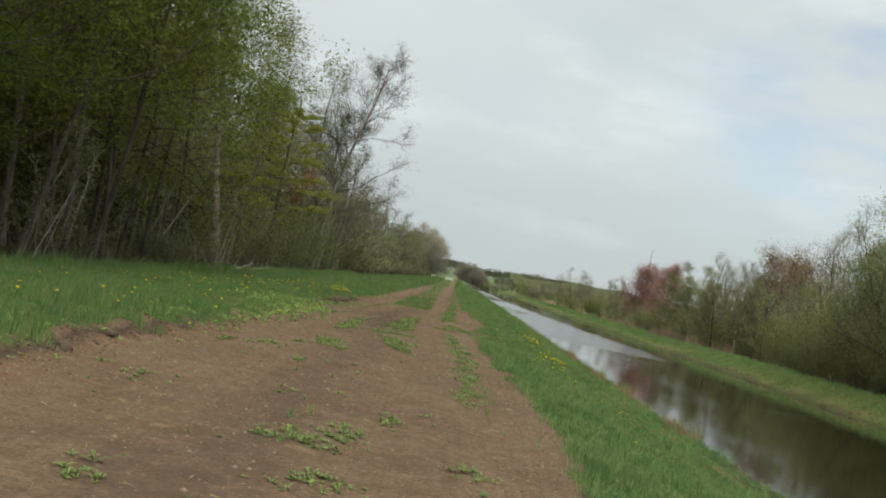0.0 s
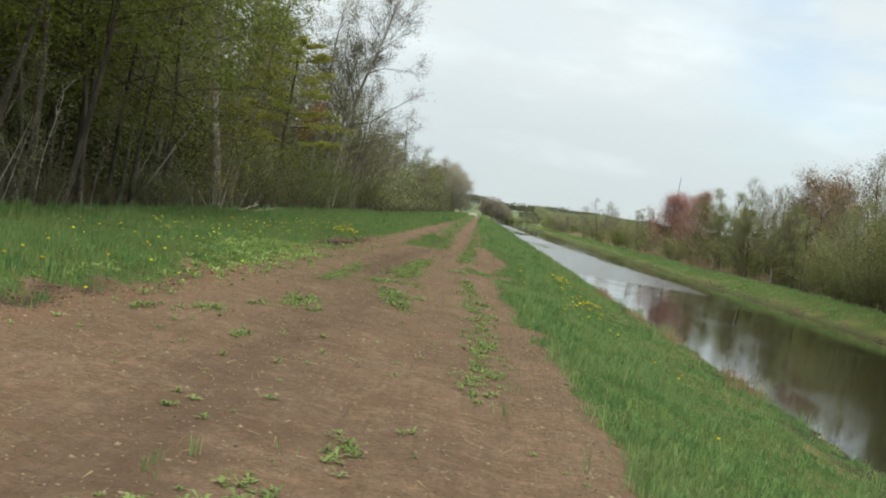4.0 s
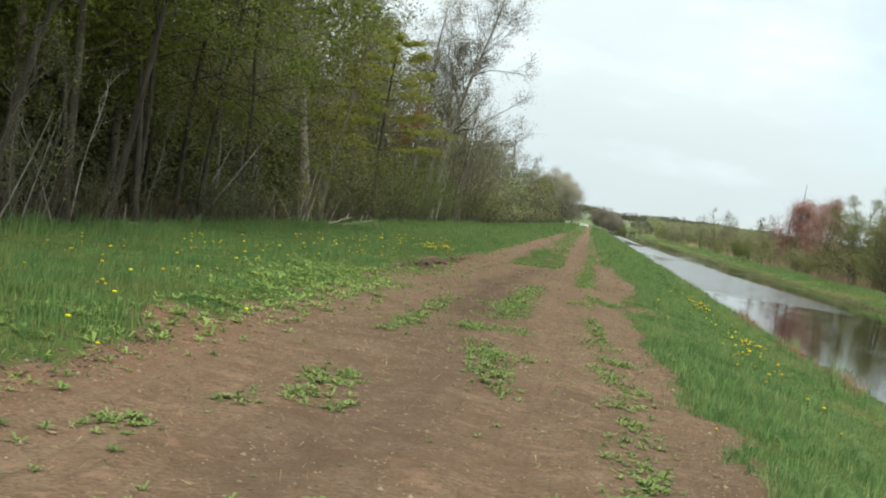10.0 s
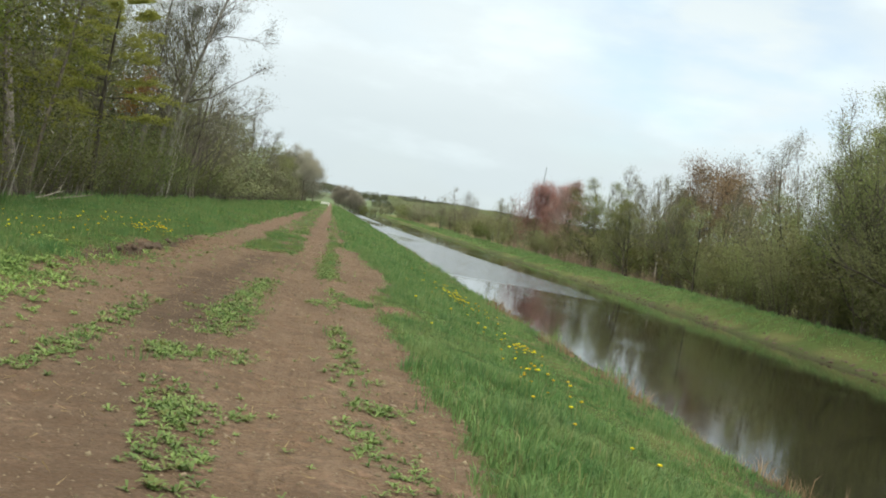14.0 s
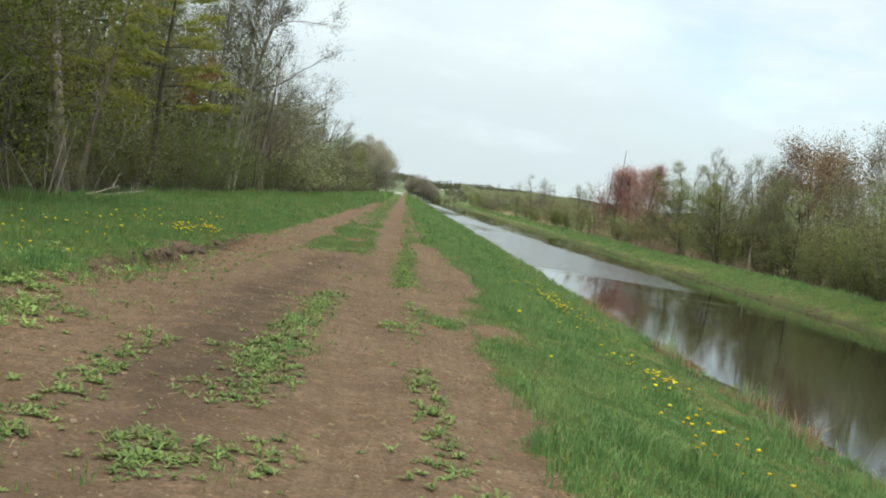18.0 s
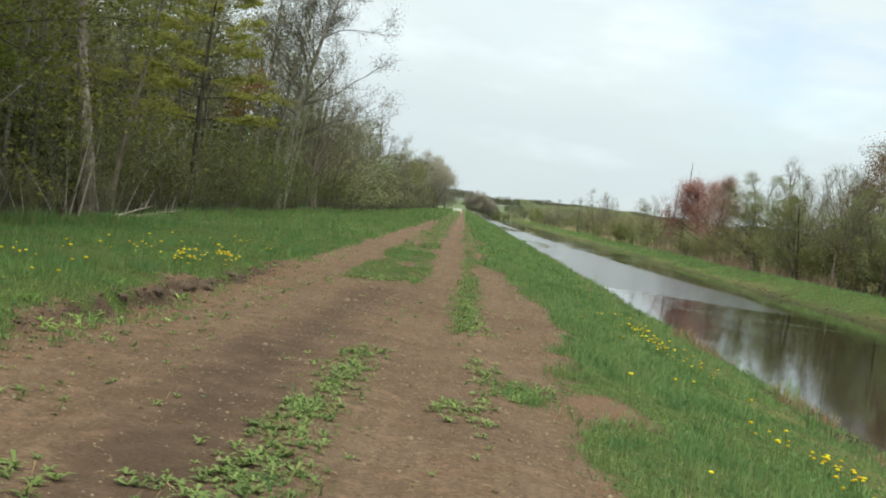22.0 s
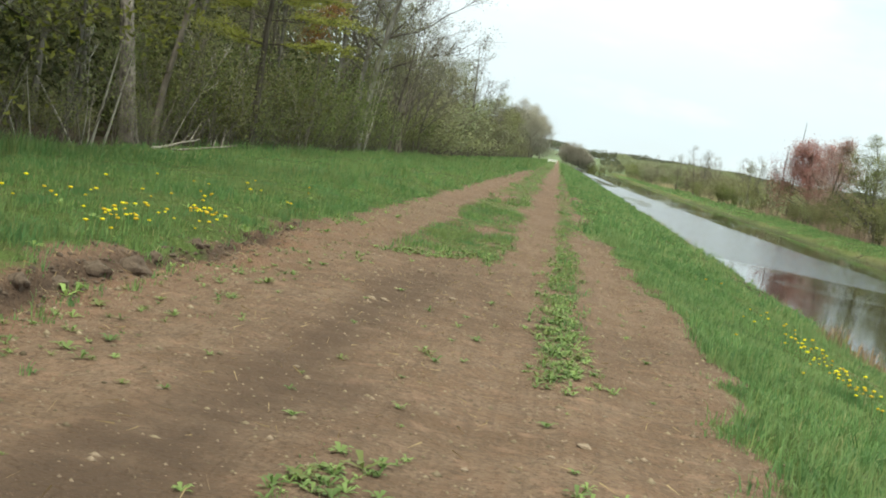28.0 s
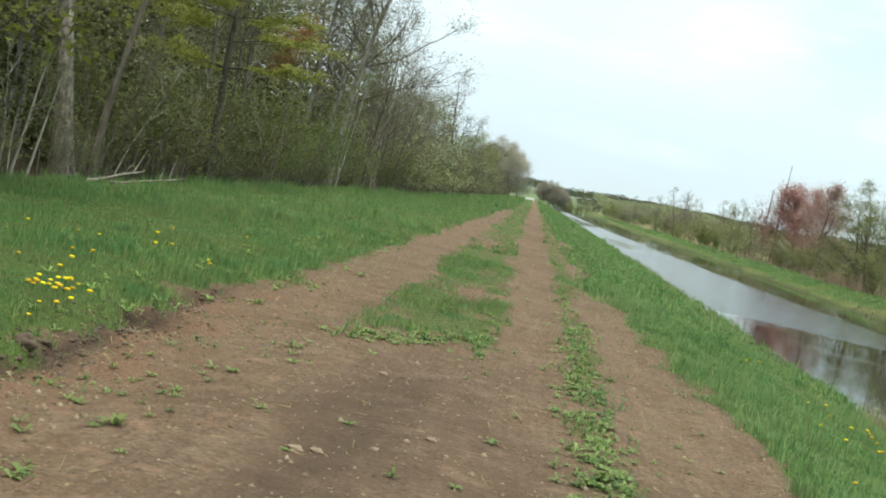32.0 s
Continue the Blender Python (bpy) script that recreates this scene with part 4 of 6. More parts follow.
plant("maple_tree", STOUT, -12.9, 69.2, 1.05, 300, "stout grey-barked tree with fresh leaves at the wood's edge", group="trees of the wood", tilt=6, tilt_way=180)
plant("ash_tree", SLIM, -12.4, 69.9, 0.85, 40, L_OLIVE, group="trees of the wood", tilt=2, tilt_way=0)
plant("pine_tree", PINE, -11.6, 79.0, 0.80, 0, "white pine with layered yellow-green needle boughs", "pine", "trees of the wood")
plant("bare_tree", BARE[0], -12.1, 105.0, 1.06, 175, L_BARE, group="trees of the wood")
plant("bare_tree", FAR_BARE[1], -13.4, 109.0, 0.95, 80, L_BARE, group="trees of the wood", tilt=4, tilt_way=180)
for x, y, s, k in ((-11.2, 113.0, 0.74, 0), (-11.0, 119.0, 0.66, 1), (-10.8, 127.0, 0.60, 2), (-11.4, 123.0, 0.72, 0), (-11.0, 136.0, 0.58, 1), (-11.2, 146.0, 0.60, 2)):
    plant("bare_tree", BANK_BARE[k % 2], x, y, 1.75 * s, None, "grey multi-stemmed tree in bud at the wood's edge", group="trees of the wood")
plant("twiggy_tree", HAZY[1], -12.9, 103.0, 1.12, 60, "grey twiggy woodland tree in a haze of first leaves", group="trees of the wood")
plant("birch_tree", BIRCH, -11.2, 104.0, 0.62, 0, "pale-barked birch leaning at the wood's edge", "birch", "trees of the wood")
plant("ash_tree", OLIVE[1], -14.6, 87.0, 1.22, 150, L_OLIVE, group="trees of the wood")
COPPER = tree_kind("copper", 191, 7.2, 0.06, BARK, LEAF_COPPER, lean=0.03, clear=0.62, limbs=8, spread=0.22, angle=60, subs=5, twigs=4, leaf_size=0.11, per_twig=12, scatter=0.22)
plant("copper_tree", COPPER, -11.7, 90.0, 1.0, 0, "slim young tree with coppery red-brown leaves", group="trees of the wood")
plant("bare_tree", FAR_BARE[1], -10.8, 185.0, 1.0, 0, L_BARE, group="trees of the wood")
for x, y, s in ((-15.5, 27.5, 1.1), (-14.5, 31.5, 1.0), (-15.8, 37.8, 1.1), (-16.5, 46.5, 1.15), (-14.6, 51.5, 1.05), (-17.0, 55.5, 1.2),
                (-20.5, 50.0, 1.2), (-20.0, 41.0, 1.2), (-20.0, 33.0, 1.2), (-15.0, 21.0, 1.1), (-20.0, 24.0, 1.2), (-23.0, 56.0, 1.3), (-23.0, 38.0, 1.3)):
    plant("maple_tree", random.choice(LEAFY) if x > -16.3 else FAR_TREE[1], x, y, s * random.uniform(0.95, 1.08), None, L_LEAFY, group="trees of the wood")
for x, y, s in ((-12.9, 47.2, 0.95), (-12.7, 52.6, 1.0), (-12.8, 57.6, 0.92), (-14.0, 33.5, 0.9), (-14.4, 45.5, 0.95), (-13.6, 49.0, 0.95), (-14.0, 53.5, 1.0), (-16.5, 57.5, 0.92)):
    plant("maple_tree", random.choice(LOW_LEAFY), x, y, s, None, L_LEAFY, group="trees of the wood")
for x, y, s, k in ((-15.4, 60.5, 1.02, 0), (-16.0, 65.5, 1.0, 1), (-17.0, 74.5, 0.95, 1), (-16.6, 71.0, 1.05, 0), (-18.0, 78.0, 1.1, 2), (-15.6, 83.5, 0.98, 0), (-17.2, 88.0, 1.05, 1), (-14.4, 93.5, 0.9, 2), (-20.0, 66.0, 1.15, 2), (-20.5, 84.0, 1.1, 0)):
    plant("twiggy_tree", HAZY[k], x, y, s, None, "grey twiggy woodland tree in a haze of first leaves", group="trees of the wood")
for x, y, s in ((-14.0, 91.0, 0.95), (-14.5, 95.0, 0.95), (-16.5, 98.0, 1.05), (-13.0, 111.5, 0.85), (-15.0, 116.0, 0.9), (-12.5, 121.0, 0.8), (-17.0, 108.0, 1.0), (-18.0, 122.0, 0.95),
                (-25.0, 36.0, 1.2), (-26.0, 46.0, 1.2), (-25.0, 58.0, 1.2), (-25.5, 70.0, 1.2), (-25.0, 82.0, 1.2), (-24.0, 95.0, 1.1), (-23.0, 110.0, 1.0)):
    plant("ash_tree", random.choice(OLIVE) if x > -17.2 else FAR_TREE[0], x, y, s * random.uniform(0.93, 1.07), None, L_OLIVE, group="trees of the wood")
DOME = tree_kind("dome", 196, 13.0, 0.22, BARK, LEAF_MAUVE, lean=0.02, clear=0.08, limbs=22, spread=0.40, angle=62, subs=5, twigs=3, leaf_size=0.28, per_twig=44, scatter=0.75)
for x, y, s in ((-5.6, 392.0, 0.80), (-8.0, 402.0, 1.0), (-8.2, 376.0, 0.92), (-11.0, 384.0, 1.05)):
    plant("budding_tree", DOME, x, y, s, 40 * s, "round-headed tree in mauve-grey spring bud", group="trees of the wood")
for x, y, s in ((2.6, 486.0, 0.52), (4.8, 491.0, 0.58), (7.0, 485.0, 0.62), (9.2, 493.0, 0.56), (1.4, 496.0, 0.42), (10.8, 489.0, 0.46)):
    plant("budding_tree", DOME, x, y, s, 70 * s, "grey-mauve tree closing the canal's far end", group="trees of the wood", squash=1.2)
for x, y, s, k in ((11.8, 486.0, 1.35, 2), (14.0, 490.0, 1.3, 2), (16.6, 487.0, 1.2, 0), (18.6, 491.0, 1.3, 1), (20.4, 486.0, 1.1, 3)):
    plant("thicket", FAR_SHRUB[k], x, y, s, None, "rounded scrub in pale spring green closing the canal's end", "shrub", "thickets of the far bank", squash=1.2)
y = 127.0
while y < 420:
    x = -11.5 - random.uniform(0, 3.5)
    k, name, lab = random.choice(((FAR_TREE[0], "ash_tree", L_OLIVE), (FAR_TREE[3], "ash_tree", L_OLIVE), (FAR_BARE[0], "bare_tree", L_BARE), (FAR_TREE[1], "maple_tree", L_LEAFY), (FAR_TREE[2], "bare_tree", L_BARE)))
    plant(name, k, x, y, random.uniform(8.0, 11.5) / 14.0 * (1.0 if y < 330 else 1.15), None, lab, group="trees of the wood", squash=1.25)
    y += random.uniform(4.5, 8.0)
y = 19.0
while y < 130:
    plant("thicket", random.choice(SHRUB if random.random() < 0.6 else SHRUB_OLIVE), -12.6 - random.uniform(0, 2.0), y, random.uniform(0.25, 0.5) if y < 60 else random.uniform(0.42, 0.75) if y < 71 else random.uniform(0.9, 1.45), None, L_SHRUB, "shrub", "thickets along the wood")
    y += random.uniform(3.6, 6.0) if y < 60 else random.uniform(2.6, 4.2)
y = 72.0
while y < 135:
    plant("thicket", random.choice(SHRUB), -12.0 - random.uniform(0, 0.8), y, random.uniform(0.8, 1.35), None, L_SHRUB, "shrub", "thickets along the wood")
    y += random.uniform(3.2, 5.0)
y = 132.0
while y < 430:
    plant("thicket", random.choice(FAR_SHRUB[:2] + FAR_SHRUB[3:]), -11.4 - random.uniform(0, 1.8), y, random.uniform(1.1, 1.7), None, L_SHRUB, "shrub", "thickets along the wood", squash=1.3)
    y += random.uniform(3.0, 5.0)
for x, y, s, tilt, way in ((-11.7, 57.2, 0.6, 6, 0), (-11.6, 62.4, 0.55, 5, 5), (-11.5, 64.0, 0.5, 8, -10), (-11.9, 35.4, 0.75, 8, 0), (-11.8, 37.8, 0.65, 9, 10), (-12.1, 69.5, 0.7, 5, 0), (-11.9, 73.5, 0.6, 4, 0), (-12.1, 45.4, 0.7, 5, 0), (-12.0, 52.0, 0.65, 5, 180)):
    plant("sapling", random.choice(SAPLING), x, y, s, None, "thin pale-stemmed sapling leaning out of the undergrowth", "sapling", "saplings along the wood", tilt=tilt, tilt_way=way)

for n in range(18):
    plant("pale_stem", random.choice(PALE_STEM), -11.5 - random.uniform(0, 1.5), random.uniform(33, 108), random.uniform(0.45, 1.1), None, "thin bleached stem slanting out of the undergrowth", "sapling", "pale stems along the wood", tilt=random.uniform(0, 18), tilt_way=random.choice((0, 90, 180, 270)))

for n in range(26):
    plant("briar", random.choice(BRIAR), -11.9 - random.uniform(0, 1.0), random.uniform(33, 112), random.uniform(0.4, 0.95), None, "tangle of bare grey stems at the wood's edge", "shrub", "briars along the wood")

# Undergrowth that closes the wood behind the first trees.
def undergrowth(name, count, near, deep, tall, size, seed, mat, label, y0=8, y1=433, foot=0.1, open_edge=False):
    r = np.random.default_rng(seed)
    y = y0 + (y1 - y0) * r.uniform(0, 1, count) ** 1.4
    x = near - 2.2 * (1 - step(56, 74, y)) - deep * r.uniform(0, 1, count) ** 1.2
    high = tall * (1 - 0.35 * step(110, 140, y)) * (0.8 + 0.3 * lattice(x / 4, y / 5, seed))
    z = land(x, y) + foot + high * r.uniform(0, 1, count) ** 1.1
    v, q, _ = leaves_at(r, np.stack([x, y, z], 1), size, 0.6)
    facing = np.tile(np.array([0.62, -0.35, 0.7]), (len(v), 1)) + 0.45 * np.repeat(r.normal(0, 1, (len(v) // 3, 3)), 3, axis=0)
    tagged(new(name, mesh_of(name, v, mat, tris=q, normals=facing / np.linalg.norm(facing, axis=1, keepdims=True) if open_edge else None)), label, "undergrowth", kind="stuff")


# The near-black leaf colour here paints in the shade under the trees.
undergrowth("undergrowth", 60000, -13.2, 7, 6.0, 0.20, 15, LEAF_SHADE, "undergrowth inside the wood, leaves coloured dark for its shade")
# Added dark backing that also closes sky gaps and blocks light from behind.
undergrowth("undergrowth", 90000, -19.0, 12, 15.0, 0.75, 17, LEAF_SHADE, "backing leaves behind the wood's edge, coloured dark for its shade", 4, 64)
undergrowth("undergrowth", 50000, -19.0, 12, 11.0, 0.42, 20, LEAF_HAZE, "hazy depths of the twiggy wood", 58, 135)
undergrowth("undergrowth", 70000, -18.5, 14, 15.5, 0.6, 16, LEAF_SHADE, "backing leaves behind the wood's edge, coloured dark for its shade")

undergrowth("undergrowth", 30000, -15.5, 6, 9.0, 0.26, 18, LEAF_SHRUB, "shaded mass of leaves under the wood's canopy", 20, 60, 4.6, True)
undergrowth("undergrowth", 22000, -16.5, 6, 9.0, 0.22, 19, LEAF_HAZE, "hazy young leaves among the twiggy trees", 56, 104, 3.4, True)

# The far bank's trees, from the near end of the walk to the canal's far end.
def across(name, kind, x, y, scale, turn, label, category="tree", group="", squash=1.0):
    """A plant beyond the canal, on the low shelf behind its far bank."""
    return plant(name, kind, max(x, 22.9), y, scale, turn, label, category, group, squash)


L_BANKT = "bankside tree with thin olive spring leaves across the canal"
L_BANKB = "bare grey bankside tree with fine twigs"
for x, y, s, kind, lab in ((23.5, 50.0, 1.15, BANK_GREEN[0], 0), (22.0, 57.0, 1.42, BANK_BARE[0], 1), (22.5, 58.5, 1.1, BANK_GREEN[0], 0), (23.5, 53.5, 1.15, BANK_GREEN[1], 0), (22.2, 62.0, 1.2, BANK[2], 0), (24.2, 66.5, 1.25, BANK[1], 0), (24.0, 60.0, 1.25, BANK[1], 0), (22.3, 64.0, 1.35, BANK_BARE[0], 1), (21.8, 68.5, 0.95, BANK_GREEN[0], 0), (23.5, 70.5, 1.05, BANK_BARE[1], 1), (22.9, 75.0, 0.85, BANK_BARE[0], 1),
                           (22.2, 73.5, 0.72, BANK_GREEN[1], 0), (24.5, 76.5, 1.25, BANK_BARE[0], 1), (22.0, 79.5, 0.98, BANK[0], 0), (22.5, 84.0, 0.98, BANK_BARE[1], 1), (24.5, 88.0, 1.0, BANK[1], 0), (25.5, 98.0, 0.95, BANK_BARE[0], 1),
                           (23.5, 103.0, 0.9, BANK_BARE[1], 1), (25.0, 109.0, 1.0, BANK_BARE[0], 1), (22.6, 116.0, 0.75, BANK[0], 0), (24.2, 118.0, 0.85, BANK_BARE[1], 1), (27.0, 125.0, 0.9, BANK_BARE[0], 1), (22.4, 115.6, 0.62, BANK_GREEN[0], 0), (23.2, 110.5, 0.68, BANK[1], 0), (22.6, 104.5, 0.66, BANK_GREEN[1], 0), (24.6, 121.0, 0.72, BANK[2], 0), (22.8, 98.0, 0.70, BANK[0], 0), (25.5, 113.0, 0.95, BANK_BARE[1], 1), (23.4, 107.0, 0.95, BANK_BARE[0], 1),
                           (26.5, 165.0, 0.8, BANK_BARE[1], 1), (22.5, 178.0, 0.62, BANK_BARE[0], 1), (22.0, 252.0, 0.62, FAR_BARE[0], 1), (24.5, 262.0, 0.6, FAR_BARE[1], 1), (30, 300, 0.6, FAR_BARE[0], 1)):
    across("bare_tree" if lab else "bankside_tree", kind, x + 1.0, y, s * (1.12 if y < 76 else 0.76 if y < 91 else 0.95), None, L_BANKB if lab else L_BANKT, group="trees of the far bank")
for x, y, s, turn in ((25.8, 78.0, 1.0, 75), (26.6, 74.0, 1.05, 140)):
    across("bankside_tree", BANK_GREEN[1], x, y, s, turn, "tall dark-trunked bankside tree coming into green leaf", group="trees of the far bank")
for x, y, s, k in ((25.6, 99.0, 0.72, 0), (25.8, 94.0, 0.72, 1), (26.8, 91.0, 0.66, 2), (26.2, 86.5, 0.68, 0), (26.8, 82.0, 0.98, 1), (26.0, 79.5, 1.12, 2)):
    across("bankside_tree", BANK[k], x, y, s, None, L_BANKT, group="trees of the far bank")
across("ash_tree", OLIVE[0], 37.4, 101.0, 1.30, 40, "tall olive-leaved tree standing behind the far bank", group="trees of the far bank")
across("ash_tree", OLIVE[1], 35.2, 99.0, 0.92, 200, "olive-leaved tree standing behind the far bank", group="trees of the far bank")
across("rusty_tree", RUST, 28.3, 109.0, 1.26, 130, "rounded bankside tree with rusty olive spring buds", group="trees of the far bank")
across("rusty_tree", RUST, 26.9, 104.0, 1.30, 0, "rounded bankside tree with rusty olive spring buds", group="trees of the far bank")
across("red_maple", RED, 25.0, 163.0, 1.18, 30, "red maple in dull crimson spring bud by the canal", group="trees of the far bank")
across("red_maple", PINK, 24.8, 154.0, 1.02, 190, "red maple in paler pinkish spring bud by the canal", group="trees of the far bank")
for x, y, s, turn in ((24.9, 133.5, 0.80, 50), (25.6, 129.0, 0.78, 10), (25.2, 138.0, 0.66, 120), (24.8, 126.0, 0.62, 85)):
    across("bankside_tree", BANK_GREEN[turn % 2], x, y, s, turn, "spreading bankside tree in fresh green leaf across the canal", group="trees of the far bank", squash=1.5)
for x, y, s in ((27.6, 141.0, 1.08), (28.0, 134.0, 1.12), (27.4, 128.0, 1.04), (27.8, 122.0, 1.10), (26.8, 117.0, 1.0), (26.8, 92.0, 1.22), (27.0, 85.0, 1.12), (26.4, 208.0, 0.82)):
    across("bare_tree", random.choice(BANK_BARE), x, y, s, None, L_BANKB, group="trees of the far bank")
for x, y, s in ((24.6, 231.0, 0.86), (25.0, 214.0, 0.74), (25.4, 202.0, 0.66), (25.2, 192.0, 0.45), (24.4, 147.0, 0.62), (25.8, 143.5, 0.70), (26.2, 172.0, 0.55), (24.2, 162.0, 0.46), (24.4, 157.5, 0.50), (24.2, 152.5, 0.46), (24.6, 126.0, 0.55), (24.9, 118.5, 0.62), (25.6, 113.0, 0.70), (24.2, 100.0, 0.55), (26.5, 96.0, 0.85), (26.5, 86.0, 0.9)):
    across("willow_bush", random.choice(WILLOW), x, y, s, None, "rounded grey-olive willow bush on the far bank", "shrub", "thickets of the far bank")
for x, y, s in ((24.6, 166.0, 0.62), (24.2, 160.0, 0.60), (24.8, 156.0, 0.66), (24.3, 151.0, 0.58)):
    across("briar", random.choice(BRIAR), x, y, s * 1.4, None, "dense bare brown stems below the red maple", "shrub", "thickets of the far bank")
for x, y, s in ((22.2, 52, 1.0), (22.4, 56.5, 0.9), (22.6, 61.0, 0.95), (22.2, 65.2, 0.8), (21.9, 71.5, 0.75), (22.6, 76.0, 0.9), (21.8, 80.8, 0.85), (22.8, 85.0, 0.8), (23.4, 90.0, 0.75), (25.0, 68.0, 1.2), (25.2, 79.0, 1.1), (25.5, 58.0, 1.25), (22.5, 47.0, 1.0)):
    across("willow_bush", random.choice(WILLOW), x, y, s, None, "rounded grey-olive willow bush on the far bank", "shrub", "thickets of the far bank")
y = 40.0
while y < 175:
    near = y < 90
    size = random.uniform(0.9, 1.35) if near else random.uniform(0.75, 1.15) if y < 128 else random.uniform(0.3, 0.55)
    across("thicket", random.choice(FINE_SHRUB if near else MID_SHRUB), 23.4 + random.uniform(0, 1.6), y, size, None, "olive bankside thicket beyond the canal", "shrub", "thickets of the far bank")
    if y < 125:
        across("thicket", random.choice(MID_SHRUB), 24.8 + random.uniform(0, 3.0), y, random.uniform(1.2, 1.8) * (1.0 if near else 0.85), None, "olive bankside thicket beyond the canal", "shrub", "thickets of the far bank")
    if near:
        across("thicket", random.choice(FINE_SHRUB), 22.9 + random.uniform(0, 0.7), y + 1.2, random.uniform(0.4, 0.7), None, "low olive thicket on the far bank", "shrub", "thickets of the far bank")
    y += random.uniform(2.6, 3.8) if near else random.uniform(3.5, 6.0) if y < 128 else random.uniform(6.0, 10.0)
for x, y, s in ((22.4, 215, 0.85), (22.8, 208, 0.95), (22.5, 199, 0.85), (22.5, 178, 0.7), (22.3, 184, 0.65)):
    across("thicket", random.choice(MID_SHRUB), x, y, s, None, "rounded olive bush on the far bank", "shrub", "thickets of the far bank")
across("bankside_tree", FAR_TREE[0], 23.0, 190.0, 0.42, None, L_BANKT, group="trees of the far bank")
for x, y, s in ((24, 232, 0.42), (26, 246, 0.5), (23, 285, 0.5), (27, 318, 0.52), (24, 345, 0.5), (29, 372, 0.55), (25, 400, 0.5)):
    across("bare_tree", random.choice(FAR_BARE), x, y, s, None, L_BANKB, group="trees of the far bank")
for n in range(34):
    across("thicket", random.choice(FAR_SHRUB), 26.0 + random.uniform(0, 24.0), random.uniform(185, 335), random.uniform(0.9, 1.5), None, "rounded scrub on the marsh beyond the far bank", "shrub", "thickets of the far bank", squash=1.2)
for n in range(30):
    across("thicket", random.choice(FAR_SHRUB), 22.0 + random.uniform(0, 12.0), random.uniform(335, 480), random.uniform(1.0, 1.6), None, "rounded scrub on the marsh beyond the far bank", "shrub", "thickets of the far bank", squash=1.2)
for n in range(12):
    across("bare_tree", random.choice(FAR_BARE), 25.0 + random.uniform(0, 16.0), random.uniform(200, 335), random.uniform(0.42, 0.62), None, L_BANKB, group="trees of the far bank", squash=1.3)
y = 176.0
while y < 460:
    across("thicket", random.choice(FAR_SHRUB), 21.5 + random.uniform(0, 7.0), y, random.uniform(0.45, 0.95), None, "low scrub along the far bank", "shrub", "thickets of the far bank", squash=1.2)
    y += random.uniform(4.5, 9.0)


# ---- distance: scrub at the canal's end and low wooded hills ----
def far_wood(name, x0, x1, y0, y1, low, high, count, size, mat, seed, label, base=land, bald=-2.0):
    r = np.random.default_rng(seed)
    x, y = r.uniform(x0, x1, count), r.uniform(y0, y1, count)
    top = low + (high - low) * (0.5 + 0.5 * lattice(x / 11, y / 40, seed)) + 0.25 * (high - low) * lattice(x / 6.5, y / 15, seed + 1)
    keep = lattice(x / 45, y / 55, seed + 4) > bald
    x, y, top = x[keep], y[keep], top[keep]
    count = len(x)
    z = base(x, y) + np.maximum(top, 0.5) * r.uniform(0, 1, count) ** 0.6
    v, q, _ = leaves_at(r, np.stack([x, y, z], 1), size, 0.8)
    facing = np.repeat(np.array([0, -0.55, 0.8]) + r.normal(0, 0.25, (count, 3)) + 0.5 * np.stack([lattice(x / 3, z / 2, seed + 2), 0 * x, lattice(x / 4, z / 3, seed + 3)], 1), 3, axis=0)
    return tagged(new(name, mesh_of(name, v, mat, tris=q, normals=facing / np.linalg.norm(facing, axis=1, keepdims=True))), label, "far woods", kind="stuff")


def hill(x, y):
    return land(x, y) - 0.8 + (6.6 + 1.4 * lattice(x / 60, 0.4, 61)) * (1 - step(120, 420, np.abs(x - 60))) * step(560, 740, y)


xs, ys = np.linspace(-340, 480, 90), np.linspace(545, 1100, 60)
gx, gy = np.meshgrid(xs, ys)
hi = (np.arange(59)[:, None] * 90 + np.arange(89)[None]).ravel()
tagged(new("ground_hill", mesh_of("ground_hill", np.stack([gx, gy, hill(gx, gy)], -1).reshape(-1, 3), HILL, quads=np.stack([hi, hi + 1, hi + 91, hi + 90], 1), smooth=True)),
       "low hillside of pale spring fields beyond the canal's end", "ground", kind="structure")
far_wood("far_wood", -120, 330, 735, 790, 2.0, 6.0, 52000, 0.9, LEAF_RIDGE, 3, "dark treeline along the crest of the far hill", hill)
far_wood("far_wood", 30, 330, 590, 735, 1.5, 4.5, 90000, 1.0, LEAF_FAR_HAZE, 13, "distant green spring woods on the hillside, paled for haze", hill, -1.2)
far_wood("far_wood", 13, 34, 640, 690, 0.8, 3.0, 1600, 0.8, LEAF_RIDGE, 21, "scattered trees on the far green slope", hill, 0.1)
far_wood("far_wood", 30, 300, 470, 540, 1.2, 3.4, 22000, 0.7, LEAF_FAR_HAZE, 5, "distant green spring woods, paled for haze", land, -0.2)
far_wood("far_wood", -60, -9, 400, 480, 7, 12, 14000, 0.8, LEAF_OLIVE, 9, "far end of the wood beside the meadow")
far_wood("far_wood", 29, 60, 150, 330, 1.0, 4.2, 26000, 0.32, LEAF_SCRUB, 15, "grey-olive scrub on the marsh beyond the far bank", land, -0.35)
far_wood("far_wood", 30, 150, 330, 470, 1.5, 5.2, 60000, 0.6, LEAF_SCRUB, 17, "grey-olive scrub across the marsh", land, -0.5)
far_wood("far_wood", 36, 110, 200, 460, 1.0, 4.0, 30000, 0.45, LEAF_FAR_HAZE, 11, "low scrub on the marsh beyond the far bank")


